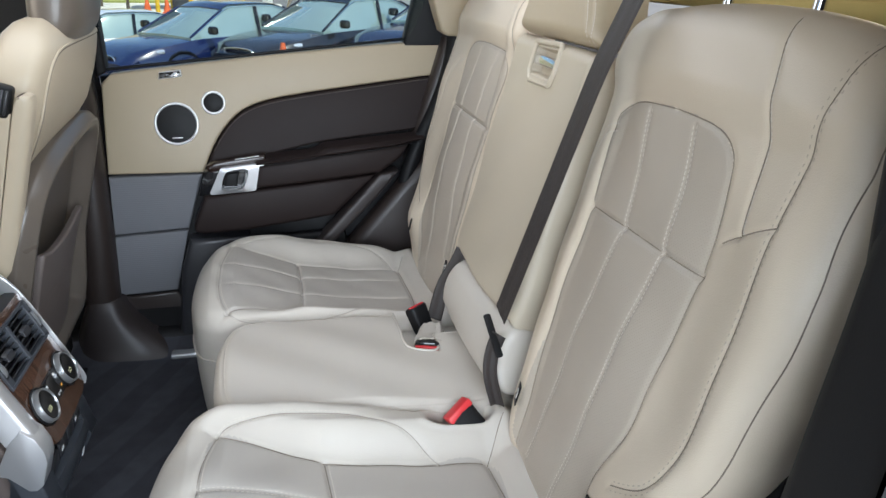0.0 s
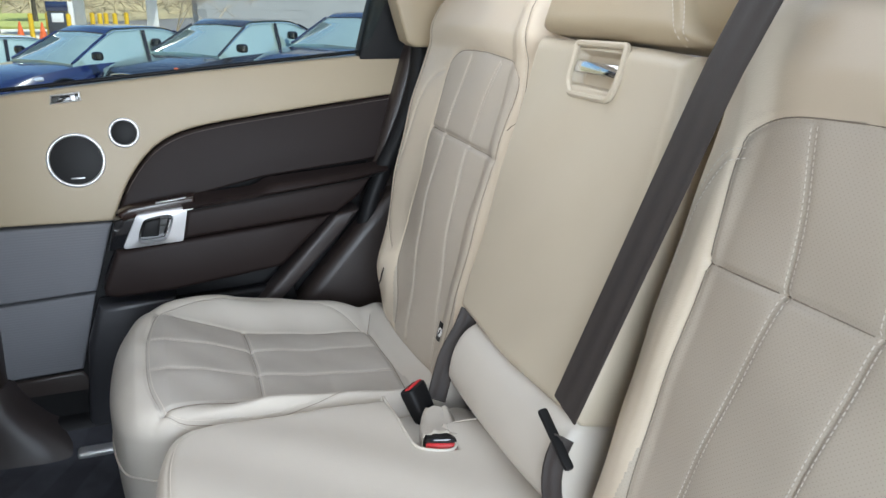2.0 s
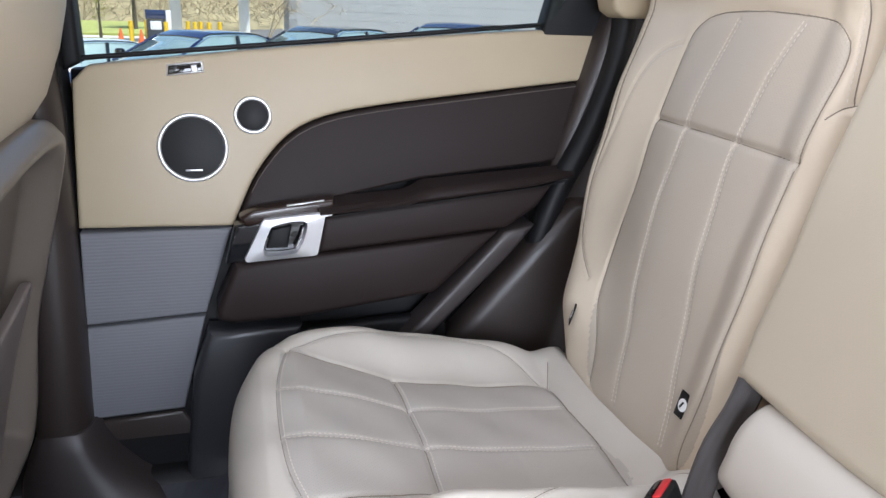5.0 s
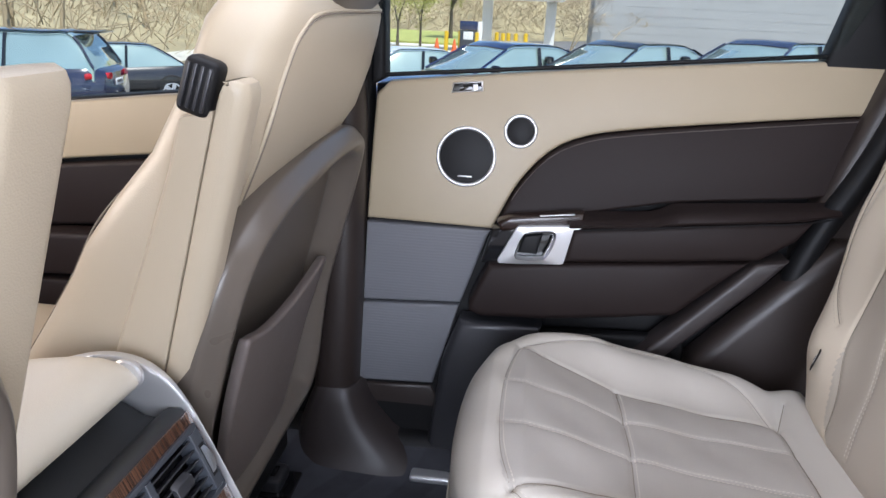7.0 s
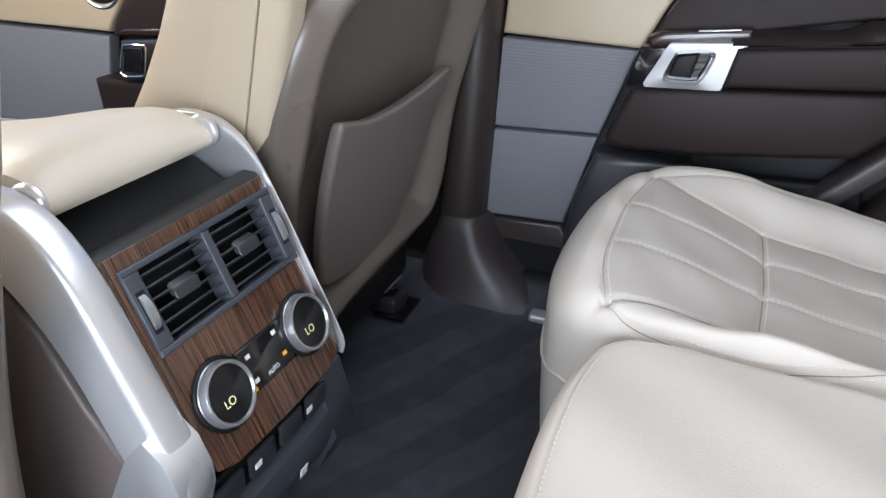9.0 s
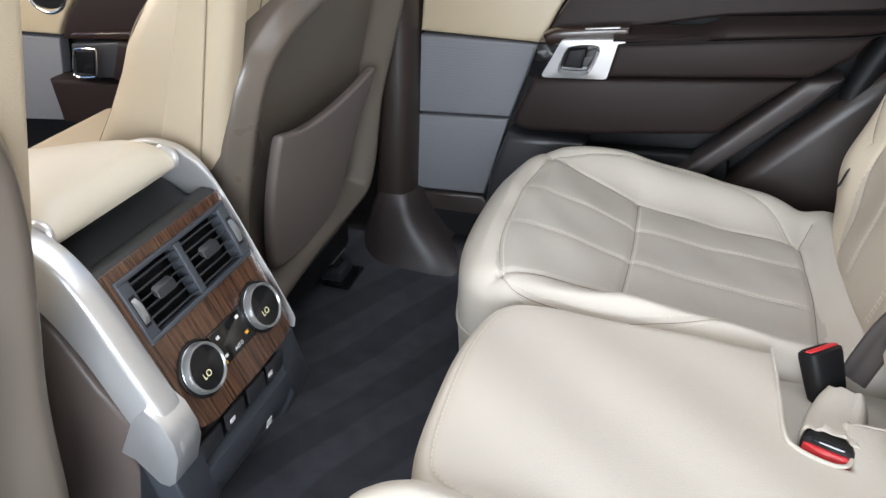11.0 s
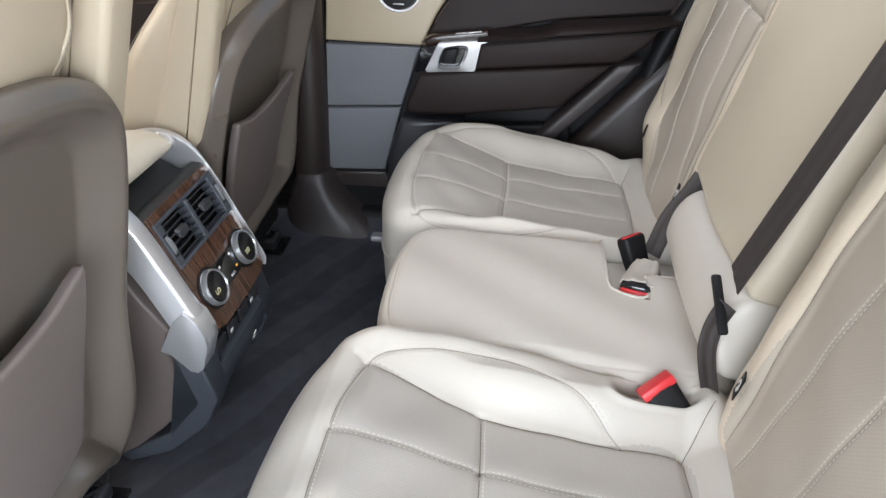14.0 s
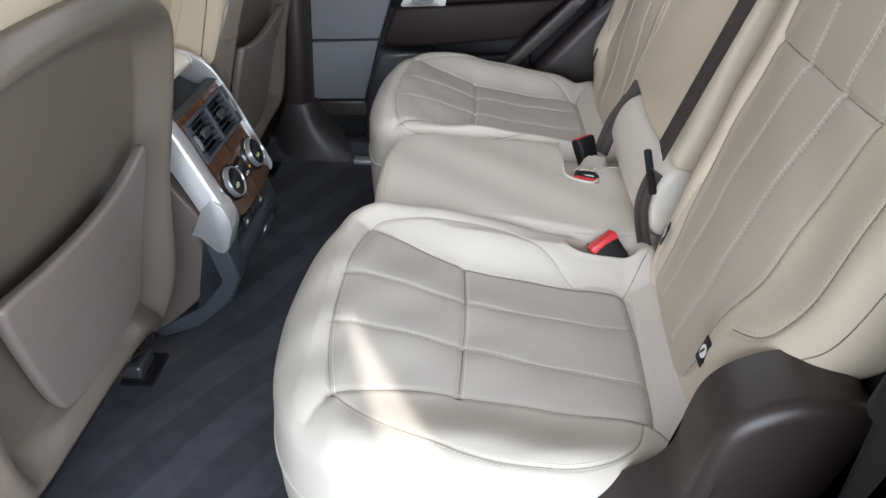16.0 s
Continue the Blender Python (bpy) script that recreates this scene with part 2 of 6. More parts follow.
class Pad:
    """An upholstered surface over an outline in (a, b), with a rounded rim, sewn grooves and sides that go down."""

    def __init__(self, outline, height, place, rim=0.04, seams=(), flip=False, segs=400, rings=140):
        self.out = curve(outline, segs, True)
        self.loop = np.vstack([self.out, self.out[:1]])
        self.height, self.place, self.rim, self.flip, self.rings = height, place, rim, flip, rings
        self.seams = [(curve(s[0], 40), s[1], s[2]) for s in seams]

    def at(self, A, B):
        A, B = np.asarray(A, float), np.asarray(B, float)
        h = self.height(A, B)
        for line, depth, width in self.seams:
            d = line_distance(A, B, line)
            h = h - depth * np.exp(-(d / width) ** 2) - 0.25 * depth * np.exp(-(d / (4 * width)) ** 2)
        d = np.minimum(line_distance(A, B, self.loop), self.rim)
        return h - (self.rim - np.sqrt(np.maximum(self.rim ** 2 - (self.rim - d) ** 2, 0)))

    def build(self, name, mat, parent, skirt=((0.0, 0.05),), label="", cap=False, inlay=None):
        c, n = self.out.mean(0), len(self.out)
        rs = np.sin(np.linspace(0, 1, self.rings + 1)[1:] * math.pi / 2)
        grid = c + rs[:, None, None] * (self.out - c)
        A, B = np.r_[c[0], grid[:, :, 0].ravel()], np.r_[c[1], grid[:, :, 1].ravel()]
        H = self.at(A, B)
        edge = H[-n:]
        ringsA, ringsB, ringsH = [A], [B], [H]
        for inset, down in skirt:
            k = c + (self.out - c) * (1 - inset)
            ringsA.append(k[:, 0]), ringsB.append(k[:, 1])
            ringsH.append(edge - down if not callable(down) else down(k[:, 0], k[:, 1], edge))
        A, B, H = np.concatenate(ringsA), np.concatenate(ringsB), np.concatenate(ringsH)
        verts = np.stack(self.place(A, B, H), 1)
        faces, j = [], np.arange(n)
        nx = (j + 1) % n
        faces += [(0, 1 + a, 1 + b) for a, b in zip(j, nx)]
        for r in range(len(rs) - 1 + len(skirt)):
            o = 1 + r * n
            faces += [(o + a, o + n + a, o + n + b, o + b) for a, b in zip(j, nx)]
        if cap:
            faces.append(tuple(1 + (len(rs) - 1 + len(skirt)) * n + j[::-1]))
        if self.flip:
            faces = [tuple(f[::-1]) for f in faces]
        me = mesh_of(name, verts, faces, mat)
        if inlay is not None:
            me.materials.append(inlay[1])
            loop = curve(inlay[0], 80, True)
            mids = np.array([(A[list(f)].mean(), B[list(f)].mean()) for f in faces])
            inside = np.zeros(len(faces), bool)
            for (x0, y0), (x1, y1) in zip(loop, np.roll(loop, -1, 0)):
                inside ^= ((y0 > mids[:, 1]) != (y1 > mids[:, 1])) & (mids[:, 0] < (x1 - x0) * (mids[:, 1] - y0) / (y1 - y0 + 1e-12) + x0)
            inside[n * len(rs):] = False
            if len(me.polygons) == len(faces):
                me.polygons.foreach_set("material_index", inside.astype(int))
        return child(name, me, parent, label)

    def crease(self, lines, mat, parent, radius=0.0008):
        """The sewn gap along seams, one thin line each."""
        for line in lines:
            p = curve(line, max(12, int(len(line) * 10)))
            H = self.at(p[:, 0], p[:, 1])
            part("seam", tube(np.stack(self.place(p[:, 0], p[:, 1], H + radius * 0.3), 1), radius, 5), mat, parent)

    def stitch(self, lines, mat, parent, gap=0.0062, length=0.0043, thick=0.0007, name="stitching", lift=0.0003, label=""):
        """Rows of single stitches along lines of (a, b)."""
        verts, faces = [], []
        for line in lines:
            pts = np.array(line, float)
            full = float(np.linalg.norm(np.diff(pts, axis=0), axis=1).sum())
            n = max(2, int(full / gap))
            fine = curve(line, n * 4)
            H = self.at(fine[:, 0], fine[:, 1]) + lift
            P = np.stack(self.place(fine[:, 0], fine[:, 1], H), 1)
            Q = np.stack(self.place(fine[:, 0], fine[:, 1], H + 0.01), 1)
            for i in range(0, len(P) - 3, 4):
                a, b = P[i], P[i] + (P[i + 3] - P[i]) * min(1.0, length / max(1e-6, np.linalg.norm(P[i + 3] - P[i])))
                up = Q[i] - P[i]
                up = up / (np.linalg.norm(up) + 1e-9)
                side = np.cross(b - a, up)
                side = side / (np.linalg.norm(side) + 1e-9) * thick
                o = len(verts)
                verts += [a + side, a - side, b - side, b + side, a * 0.8 + b * 0.2 + up * thick, a * 0.2 + b * 0.8 + up * thick]
                faces += [(o, o + 3, o + 5, o + 4), (o + 1, o + 4, o + 5, o + 2), (o, o + 4, o + 1), (o + 3, o + 2, o + 5)]
        return tagged(child(name, mesh_of(name, verts, faces, mat), parent, label), kind="stuff")

    def offset(self, line, d):
        p = curve(line, 30)
        t = np.gradient(p, axis=0)
        t = t / (np.linalg.norm(t, axis=1)[:, None] + 1e-9)
        return p + np.stack([-t[:, 1], t[:, 0]], 1) * d


def slab(outline, place, depth, r=0.004, steps=3, n=0):
    """A plate over an outline in (a, b): its face at height 0, rounded at the rim, its back at -depth."""
    p = curve(outline, n, True) if n else np.array(outline, float)
    area = 0.5 * np.sum(p[:, 0] * np.roll(p[:, 1], -1) - np.roll(p[:, 0], -1) * p[:, 1])
    if area < 0:
        p = p[::-1]
    e = np.roll(p, -1, 0) - p
    e /= np.linalg.norm(e, axis=1)[:, None] + 1e-9
    nrm = np.stack([e[:, 1], -e[:, 0]], 1)
    both = nrm + np.roll(nrm, 1, 0)
    k = both / np.maximum((both ** 2).sum(1)[:, None], 0.5) * 2
    bm = bmesh.new()
    rings = [(0.0, -depth)] + [(r * (1 - math.cos(a)), -r * (1 - math.sin(a))) for a in np.linspace(0, math.pi / 2, steps + 1)]
    loops = []
    for inset, h in rings:
        q = p - k * inset
        loops.append([bm.verts.new(place(a, b, h)) for a, b in q])
    for lo, hi in zip(loops[:-1], loops[1:]):
        for i in range(len(p)):
            bm.faces.new((lo[i], lo[(i + 1) % len(p)], hi[(i + 1) % len(p)], hi[i]))
    f1, f2 = bm.faces.new(loops[-1]), bm.faces.new(loops[0][::-1])
    bmesh.ops.triangulate(bm, faces=[f1, f2])
    bmesh.ops.recalc_face_normals(bm, faces=bm.faces[:])
    return bm


def box(size, at=(0, 0, 0), m=None, r=0.003, seg=2):
    bm = bmesh.new()
    bmesh.ops.create_cube(bm, size=1.0)
    bmesh.ops.scale(bm, vec=size, verts=bm.verts)
    if r:
        bmesh.ops.bevel(bm, geom=bm.edges[:], offset=min(r, min(size) * 0.45), segments=seg, profile=0.5, affect="EDGES")
    if m is not None:
        bmesh.ops.transform(bm, matrix=m, verts=bm.verts)
    bmesh.ops.translate(bm, vec=at, verts=bm.verts)
    return bm


def loft(rings, caps=True):
    bm = bmesh.new()
    loops = [[bm.verts.new(v) for v in ring] for ring in rings]
    n = len(loops[0])
    for lo, hi in zip(loops[:-1], loops[1:]):
        for i in range(n):
            bm.faces.new((lo[i], lo[(i + 1) % n], hi[(i + 1) % n], hi[i]))
    if caps:
        bm.faces.new(loops[0][::-1]), bm.faces.new(loops[-1])
    bmesh.ops.recalc_face_normals(bm, faces=bm.faces[:])
    return bm


def oval(cx, cy, rx, ry, n=40, p=2.0):
    a = np.linspace(0, 2 * math.pi, n, endpoint=False)
    c, s = np.cos(a), np.sin(a)
    return [(cx + rx * math.copysign(abs(u) ** (2 / p), u), cy + ry * math.copysign(abs(v) ** (2 / p), v)) for u, v in zip(c, s)]


def tube(pts, radius, n=10, caps=True):
    p = [Vector(q) for q in pts]
    rings = []
    for i, q in enumerate(p):
        t = (p[min(i + 1, len(p) - 1)] - p[max(i - 1, 0)]).normalized()
        u = t.orthogonal().normalized() if i == 0 else (u - t * u.dot(t)).normalized()
        v = t.cross(u)
        rings.append([q + radius * (u * math.cos(k) + v * math.sin(k)) for k in np.linspace(0, 2 * math.pi, n, endpoint=False)])
    return loft(rings, caps)


def ribbon(pts, normals, width, thick=0.0015):
    """A strap along points; normals point out of its face."""
    p, rings = [Vector(q) for q in pts], []
    for i, q in enumerate(p):
        t = (p[min(i + 1, len(p) - 1)] - p[max(i - 1, 0)]).normalized()
        nn = Vector(normals[min(i, len(normals) - 1)])
        w = t.cross(nn).normalized()
        nn = w.cross(t).normalized()
        ring = []
        for a, b in ((-0.5, 0), (-0.42, 1), (-0.36, 0.55), (-0.14, 0.55), (-0.10, 1), (0.10, 1), (0.14, 0.55), (0.36, 0.55), (0.42, 1), (0.5, 0), (0.0, -0.6)):
            ring.append(q + w * (a * width) + nn * (b * thick))
        rings.append(ring)
    return loft(rings)


def ring_tube(center, u, v, ru, rv, thick, n=48, m=10, p=2.0):
    """A bent rod that closes into an oval."""
    c, u, v = Vector(center), Vector(u), Vector(v)
    w = u.cross(v)
    bm = bmesh.new()
    loops = []
    for x, y in oval(0, 0, 1, 1, n, p):
        q = c + u * (x * ru) + v * (y * rv)
        out = (u * x / ru + v * y / rv).normalized() if p == 2 else (u * x + v * y).normalized()
        loops.append([bm.verts.new(q + thick * (out * math.cos(k) + w * math.sin(k))) for k in np.linspace(0, 2 * math.pi, m, endpoint=False)])
    for i in range(n):
        lo, hi = loops[i], loops[(i + 1) % n]
        for k in range(m):
            bm.faces.new((lo[k], lo[(k + 1) % m], hi[(k + 1) % m], hi[k]))
    bmesh.ops.recalc_face_normals(bm, faces=bm.faces[:])
    return bm


def disc(center, u, v, radius, dome=0.0, n=48, rings=6, depth=0.004):
    c, u, v = Vector(center), Vector(u).normalized(), Vector(v).normalized()
    w = u.cross(v)
    loops = [[c + radius * (u * x + v * y) - w * depth for x, y in oval(0, 0, 1, 1, n)]]
    for k in range(rings):
        f = 1 - k / rings
        loops.append([c + radius * f * (u * x + v * y) + w * dome * (1 - f * f) for x, y in oval(0, 0, 1, 1, n)])
    return loft(loops)


# ---- cabin structure ----
def xz(y):
    """Places an outline of (x, z) on an upright face that looks towards -y."""
    return lambda a, b, h: (a, y - h, b)


def xz_back(y):
    return lambda a, b, h: (a, y + h, b)


floor = thing("floor", "charcoal carpeted car floor with vacuum tracks", "floor", kind="structure")


def carpet():
    xs, ys = np.linspace(-2.2, 0.4, 105), np.linspace(-0.76, 0.80, 65)
    verts, faces = [], []
    for y in ys:
        for x in xs:
            z = 0.53 + 0.006 * noise.noise(Vector((x * 4, y * 4, 0)))
            z += 0.05 * float(sm((abs(y) - 0.68) / 0.10)) + 0.10 * float(sm((-0.95 - x) / 0.25)) * float(sm((0.16 - abs(y - 0.02)) / 0.05))
            z += 0.05 * float(sm((x + 0.55) / 0.2))
            verts.append((x, y, z))
    n = len(xs)
    for j in range(len(ys) - 1):
        for i in range(n - 1):
            o = j * n + i
            faces.append((o, o + 1, o + n + 1, o + n))
    return mesh_of("carpet", verts, faces, CARPET)


child("carpet", carpet(), floor, "charcoal carpet")
part("underbody", box((2.7, 1.62, 0.10), (-0.85, 0.02, 0.42), r=0.01), BLACK, floor)

ceiling = tagged(new("ceiling"), "pale cloth headliner over the cabin", "ceiling", kind="structure")
def roof_frame(x0, x1, y0, y1, hx0, hx1, hy0, hy1, z, thick):
    """A roof layer round an opening, as one ring."""
    bm = bmesh.new()
    for a, b, c, d in ((x0, hx0, y0, y1), (hx1, x1, y0, y1), (hx0, hx1, y0, hy0), (hx0, hx1, hy1, y1)):
        b2 = box((b - a, d - c, thick), ((a + b) / 2, (c + d) / 2, z), r=0.006)
        me = bpy.data.meshes.new("tmp")
        b2.to_mesh(me)
        b2.free()
        bm.from_mesh(me)
        bpy.data.meshes.remove(me)
    return bm


part("headliner", roof_frame(-1.8, 1.3, -0.70, 0.70, -0.95, 0.35, -0.41, 0.43, 1.74, 0.05), HEADLINER, ceiling)
part("roof_skin", roof_frame(-1.85, 1.35, -0.74, 0.72, -0.97, 0.37, -0.43, 0.45, 1.785, 0.03), SATIN_BLACK, ceiling)
# Unseen glass roof, assumed along with the overhead fill.
rw = part("window_3", box((1.36, 0.90, 0.008), (-0.30, 0.01, 1.80), r=0.002), PRIVACY, None)
tagged(rw, "dark tinted fixed glass roof panel", "roof window", kind="structure")

body = tagged(new("wall_body"), "dark trimmed body sides and pillars of the car", "car body", kind="structure")
# far pillars
part("pillar_trim", slab([(-0.98, 0.52), (-0.735, 0.52), (-0.735, 1.2), (-0.742, 1.45), (-0.80, 1.72), (-0.98, 1.72), (-0.93, 1.2)], xz(0.815), 0.07, 0.012), BLACK, body, "black pillar trim")
part("pillar_trim", loft([[(x, y, z) for x, y in oval(cx, 0.80, hw, 0.80 - yf, 40, 2.4)] for z, cx, hw, yf in ((0.60, -0.790, 0.046, 0.738), (0.70, -0.785, 0.044, 0.738), (0.85, -0.777, 0.041, 0.740), (1.0, -0.773, 0.038, 0.744), (1.2, -0.773, 0.037, 0.750), (1.45, -0.792, 0.040, 0.752), (1.70, -0.848, 0.046, 0.75))]), TRIM, body, "dark brown rounded pillar cover")
part("pillar_trim", slab([(0.10, 0.50), (0.62, 0.50), (0.62, 1.72), (0.30, 1.72), (0.185, 1.45), (0.135, 1.30), (0.05, 1.05), (0.03, 0.9), (0.10, 0.7)], xz(0.80), 0.06, 0.02), TRIM, body, "dark brown rear pillar trim")
part("pillar_trim", slab(np.vstack([curve([(0.30, 1.372), (0.20, 1.371), (0.140, 1.373), (0.127, 1.395), (0.112, 1.440), (0.098, 1.50), (0.10, 1.60), (0.14, 1.72)], 24), [(0.62, 1.72), (0.62, 1.40)]]), xz(0.738), 0.06, 0.008), TAN, body, "tan upper pillar trim")
part("door_seal", tube(curve([(0.165, 0.792, 1.50), (0.178, 0.792, 1.36), (0.160, 0.790, 1.26), (0.122, 0.788, 1.16), (0.072, 0.786, 1.06), (0.040, 0.786, 0.95), (0.045, 0.786, 0.82)], 40), 0.022, 10), BLACK, body, "black rubber door seal")
part("wheel_arch_trim", slab([(-0.16, 0.52), (0.50, 0.52), (0.50, 1.05), (0.10, 1.05), (0.02, 0.97), (-0.13, 0.80)], xz(0.755), 0.05, 0.03), TRIM, body, "dark brown wheel arch trim")
part("sill_panel", box((1.5, 0.10, 0.10), (-0.95, 0.80, 0.535), r=0.03, seg=4), BLACK, body)
part("pillar_foot", loft([[(x, y, z) for x, y in oval((xa + xb) / 2, 0.86, (xb - xa) / 2, 0.86 - yf, 64, 3.4)] for z, xa, xb, yf in ((0.500, -0.91, -0.560, 0.672), (0.520, -0.895, -0.540, 0.684), (0.530, -0.886, -0.560, 0.692), (0.545, -0.878, -0.591, 0.701), (0.565, -0.871, -0.624, 0.708), (0.595, -0.862, -0.668, 0.715), (0.630, -0.850, -0.702, 0.722), (0.660, -0.838, -0.720, 0.728), (0.682, -0.829, -0.730, 0.733), (0.690, -0.824, -0.735, 0.738), (0.691, -0.815, -0.744, 0.746))]), GRIP, body, "moulded dark pillar foot")
part("scuff_plate", box((0.26, 0.050, 0.016), (-0.490, 0.716, 0.536), r=0.006, seg=3), SILVER, body, "brushed silver scuff plate")
part("roof_rail", box((3.0, 0.09, 0.12), (-0.25, 0.68, 1.71), r=0.03, seg=3), HEADLINER, body)
part("roof_rail", box((3.0, 0.09, 0.12), (-0.25, -0.700, 1.69), r=0.03, seg=3), HEADLINER, body)
# near pillars and sill
part("pillar_trim", slab([(-1.02, 0.45), (-0.90, 0.45), (-0.89, 1.2), (-0.94, 1.70), (-1.08, 1.70), (-1.04, 1.2)], xz_back(-0.80), 0.09, 0.012), BLACK, body, "black pillar trim")
part("pillar_trim", slab([(0.045, 1.10), (0.62, 1.0), (0.62, 1.72), (0.11, 1.72), (0.10, 1.5), (0.075, 1.3)], xz_back(-0.79), 0.09, 0.02), BLACK, body, "black rear pillar trim")
part("wheel_arch_trim", slab([(-0.10, 0.45), (0.62, 0.45), (0.62, 1.06), (0.05, 1.12), (0.05, 0.98), (0.01, 0.80)], xz_back(-0.80), 0.06, 0.02), BLACK, body, "black wheel arch trim")
part("sill_panel", box((1.7, 0.09, 0.16), (-0.80, -0.80, 0.47), r=0.03, seg=4), BLACK, body)
part("door_seal", tube(curve([(-0.14, -0.80, 0.56), (0.02, -0.80, 0.72), (0.10, -0.80, 0.95), (0.12, -0.80, 1.12), (0.095, -0.80, 1.4), (0.10, -0.79, 1.68)], 40), 0.011), BLACK, body, "rubber door seal")
# rear of the cabin behind the seats
part("cargo_wall", box((0.05, 1.5, 0.75), (0.86, 0, 0.90), r=0.01), BLACK, body)
part("cargo_shelf", box((0.45, 1.30, 0.03), (0.62, 0, 1.50), r=0.01), CARGO, body, "pale yellow cargo cover")
part("dash_wall", box((0.10, 1.5, 0.55), (-2.15, 0.02, 0.80), r=0.05, seg=4), BLACK, body)


# ---- far rear door ----
def lean(y0, k=0.16, z0=1.03):
    return lambda a, b, h: (a, y0 + k * (b - z0) - h, b)


def rear_door():
    d = thing("door_1", "closed rear car door, tan and dark brown leather with grey speaker panels", "car door", kind="structure")
    part("door_core", slab([(-0.742, 0.545), (0.03, 0.545), (0.13, 0.80), (0.13, 1.345), (-0.735, 1.262), (-0.745, 0.9)], lean(0.845, 0.12), 0.05, 0.015), BLACK, d)
    arch = curve([(-0.497, 1.018), (-0.485, 1.045), (-0.455, 1.105), (-0.405, 1.163), (-0.345, 1.194), (-0.25, 1.213), (-0.05, 1.238), (0.158, 1.262)], 30)
    top = curve([(0.165, 1.352), (-0.05, 1.338), (-0.35, 1.311), (-0.60, 1.284), (-0.700, 1.272), (-0.722, 1.262), (-0.728, 1.20), (-0.733, 1.022)], 30)
    part("upper_panel", slab(np.vstack([arch, top]), lean(0.80), 0.035, 0.007), TAN, d, "tan leather upper panel")
    part("window_lip", tube([(x, 0.858, 1.283 + (x + 0.70) * 0.0945) for x in np.linspace(-0.715, 0.07, 12)], 0.004), BLACK, d)
    inner = curve([(-0.494, 1.012), (-0.482, 1.045), (-0.4525, 1.103), (-0.4035, 1.160), (-0.344, 1.191), (-0.25, 1.210), (-0.05, 1.235), (0.150, 1.259)], 30)
    low = [(0.135, 1.13), (0.045, 1.112), (-0.10, 1.098), (-0.18, 1.090), (-0.36, 1.055), (-0.48, 1.004)]
    part("padded_insert", slab(np.vstack([inner, low]), lean(0.792, 0.20), 0.04, 0.006), ESPRESSO, d, "dark brown leather insert")
    st = []
    for q in inner[3:]:
        st.append((q[0] + 0.0, 0.790 + 0.20 * (q[1] - 1.03) - 0.001, q[1] - 0.006))
    part("welt", tube(st, 0.0009, 6), DARKTHREAD, d)
    # armrest with its dip
    rings = []
    for x in np.linspace(-0.36, 0.09, 26):
        zt = 1.060 + (x + 0.34) * 0.080 + 0.014 * float(sm((x + 0.21) / 0.03))
        zb = 1.050 + (x + 0.34) * 0.110
        y1 = 0.728 + 0.02 * float(sm((x - 0.0) / 0.09))
        rings.append([(x, 0.80, zb), (x, y1 + 0.010, zb), (x, y1 + 0.002, zb + 0.002), (x, y1, zb + 0.006), (x, y1 + 0.002, zt - 0.008), (x, y1 + 0.010, zt - 0.002), (x, y1 + 0.03, zt), (x, 0.80, zt + 0.004)])
    part("armrest", loft(rings), ESPRESSO, d, "dark leather armrest")
    part("armrest_seam", tube([(x, 0.7275 + 0.02 * float(sm((x - 0.0) / 0.09)), 1.049 + (x + 0.34) * 0.110) for x in np.linspace(-0.345, 0.08, 20)], 0.0012, 6), BLACK, d)
    part("middle_pad", slab([(-0.353, 1.046), (-0.15, 1.069), (0.045, 1.090), (0.02, 1.052), (-0.035, 1.014), (-0.20, 0.998), (-0.365, 0.984)], xz(0.736), 0.06, 0.010), ESPRESSO, d, "dark brown padded strip")
    part("lower_pad", slab([(-0.497, 0.968), (-0.365, 0.980), (-0.20, 0.994), (-0.045, 1.008), (-0.10, 0.955), (-0.160, 0.898), (-0.25, 0.886), (-0.39, 0.869), (-0.505, 0.864), (-0.528, 0.872), (-0.530, 0.890)], xz(0.742), 0.06, 0.012), ESPRESSO, d, "dark brown padded strip")
    part("map_pocket", slab([(-0.44, 0.60), (-0.10, 0.60), (-0.13, 0.845), (-0.30, 0.838), (-0.42, 0.835)], xz(0.775), 0.02, 0.01), BLACK, d)
    part("map_pocket", slab([(-0.60, 0.545), (-0.435, 0.545), (-0.405, 0.80), (-0.39, 0.848), (-0.545, 0.848), (-0.575, 0.76)], xz(0.755), 0.05, 0.016), SATIN_BLACK, d, "black door pocket")
    g = curve([(-0.230, 0.805), (-0.190, 0.845), (-0.110, 0.930), (-0.038, 1.008)], 16)
    e = curve([(0.016, 1.018), (-0.03, 0.962), (-0.10, 0.890), (-0.158, 0.832), (-0.190, 0.795)], 16)
    part("grip_bar", slab(np.vstack([g, e]), xz(0.734), 0.06, 0.008), GRIP, d, "dark sloping grip bar")
    # grey speaker cloths
    part("speaker_panel", slab([(-0.732, 1.015), (-0.500, 1.015), (-0.506, 1.000), (-0.548, 0.868), (-0.738, 0.858)], xz(0.795), 0.03, 0.005), GREY, d, "grey ribbed speaker cloth")
    part("speaker_panel", slab([(-0.738, 0.852), (-0.550, 0.862), (-0.595, 0.690), (-0.746, 0.684)], xz(0.795), 0.03, 0.005), GREY, d, "grey ribbed speaker cloth")
    part("kick_panel", slab([(-0.745, 0.678), (-0.597, 0.684), (-0.55, 0.60), (-0.60, 0.545), (-0.70, 0.585)], xz(0.798), 0.03, 0.008), TRIM, d)
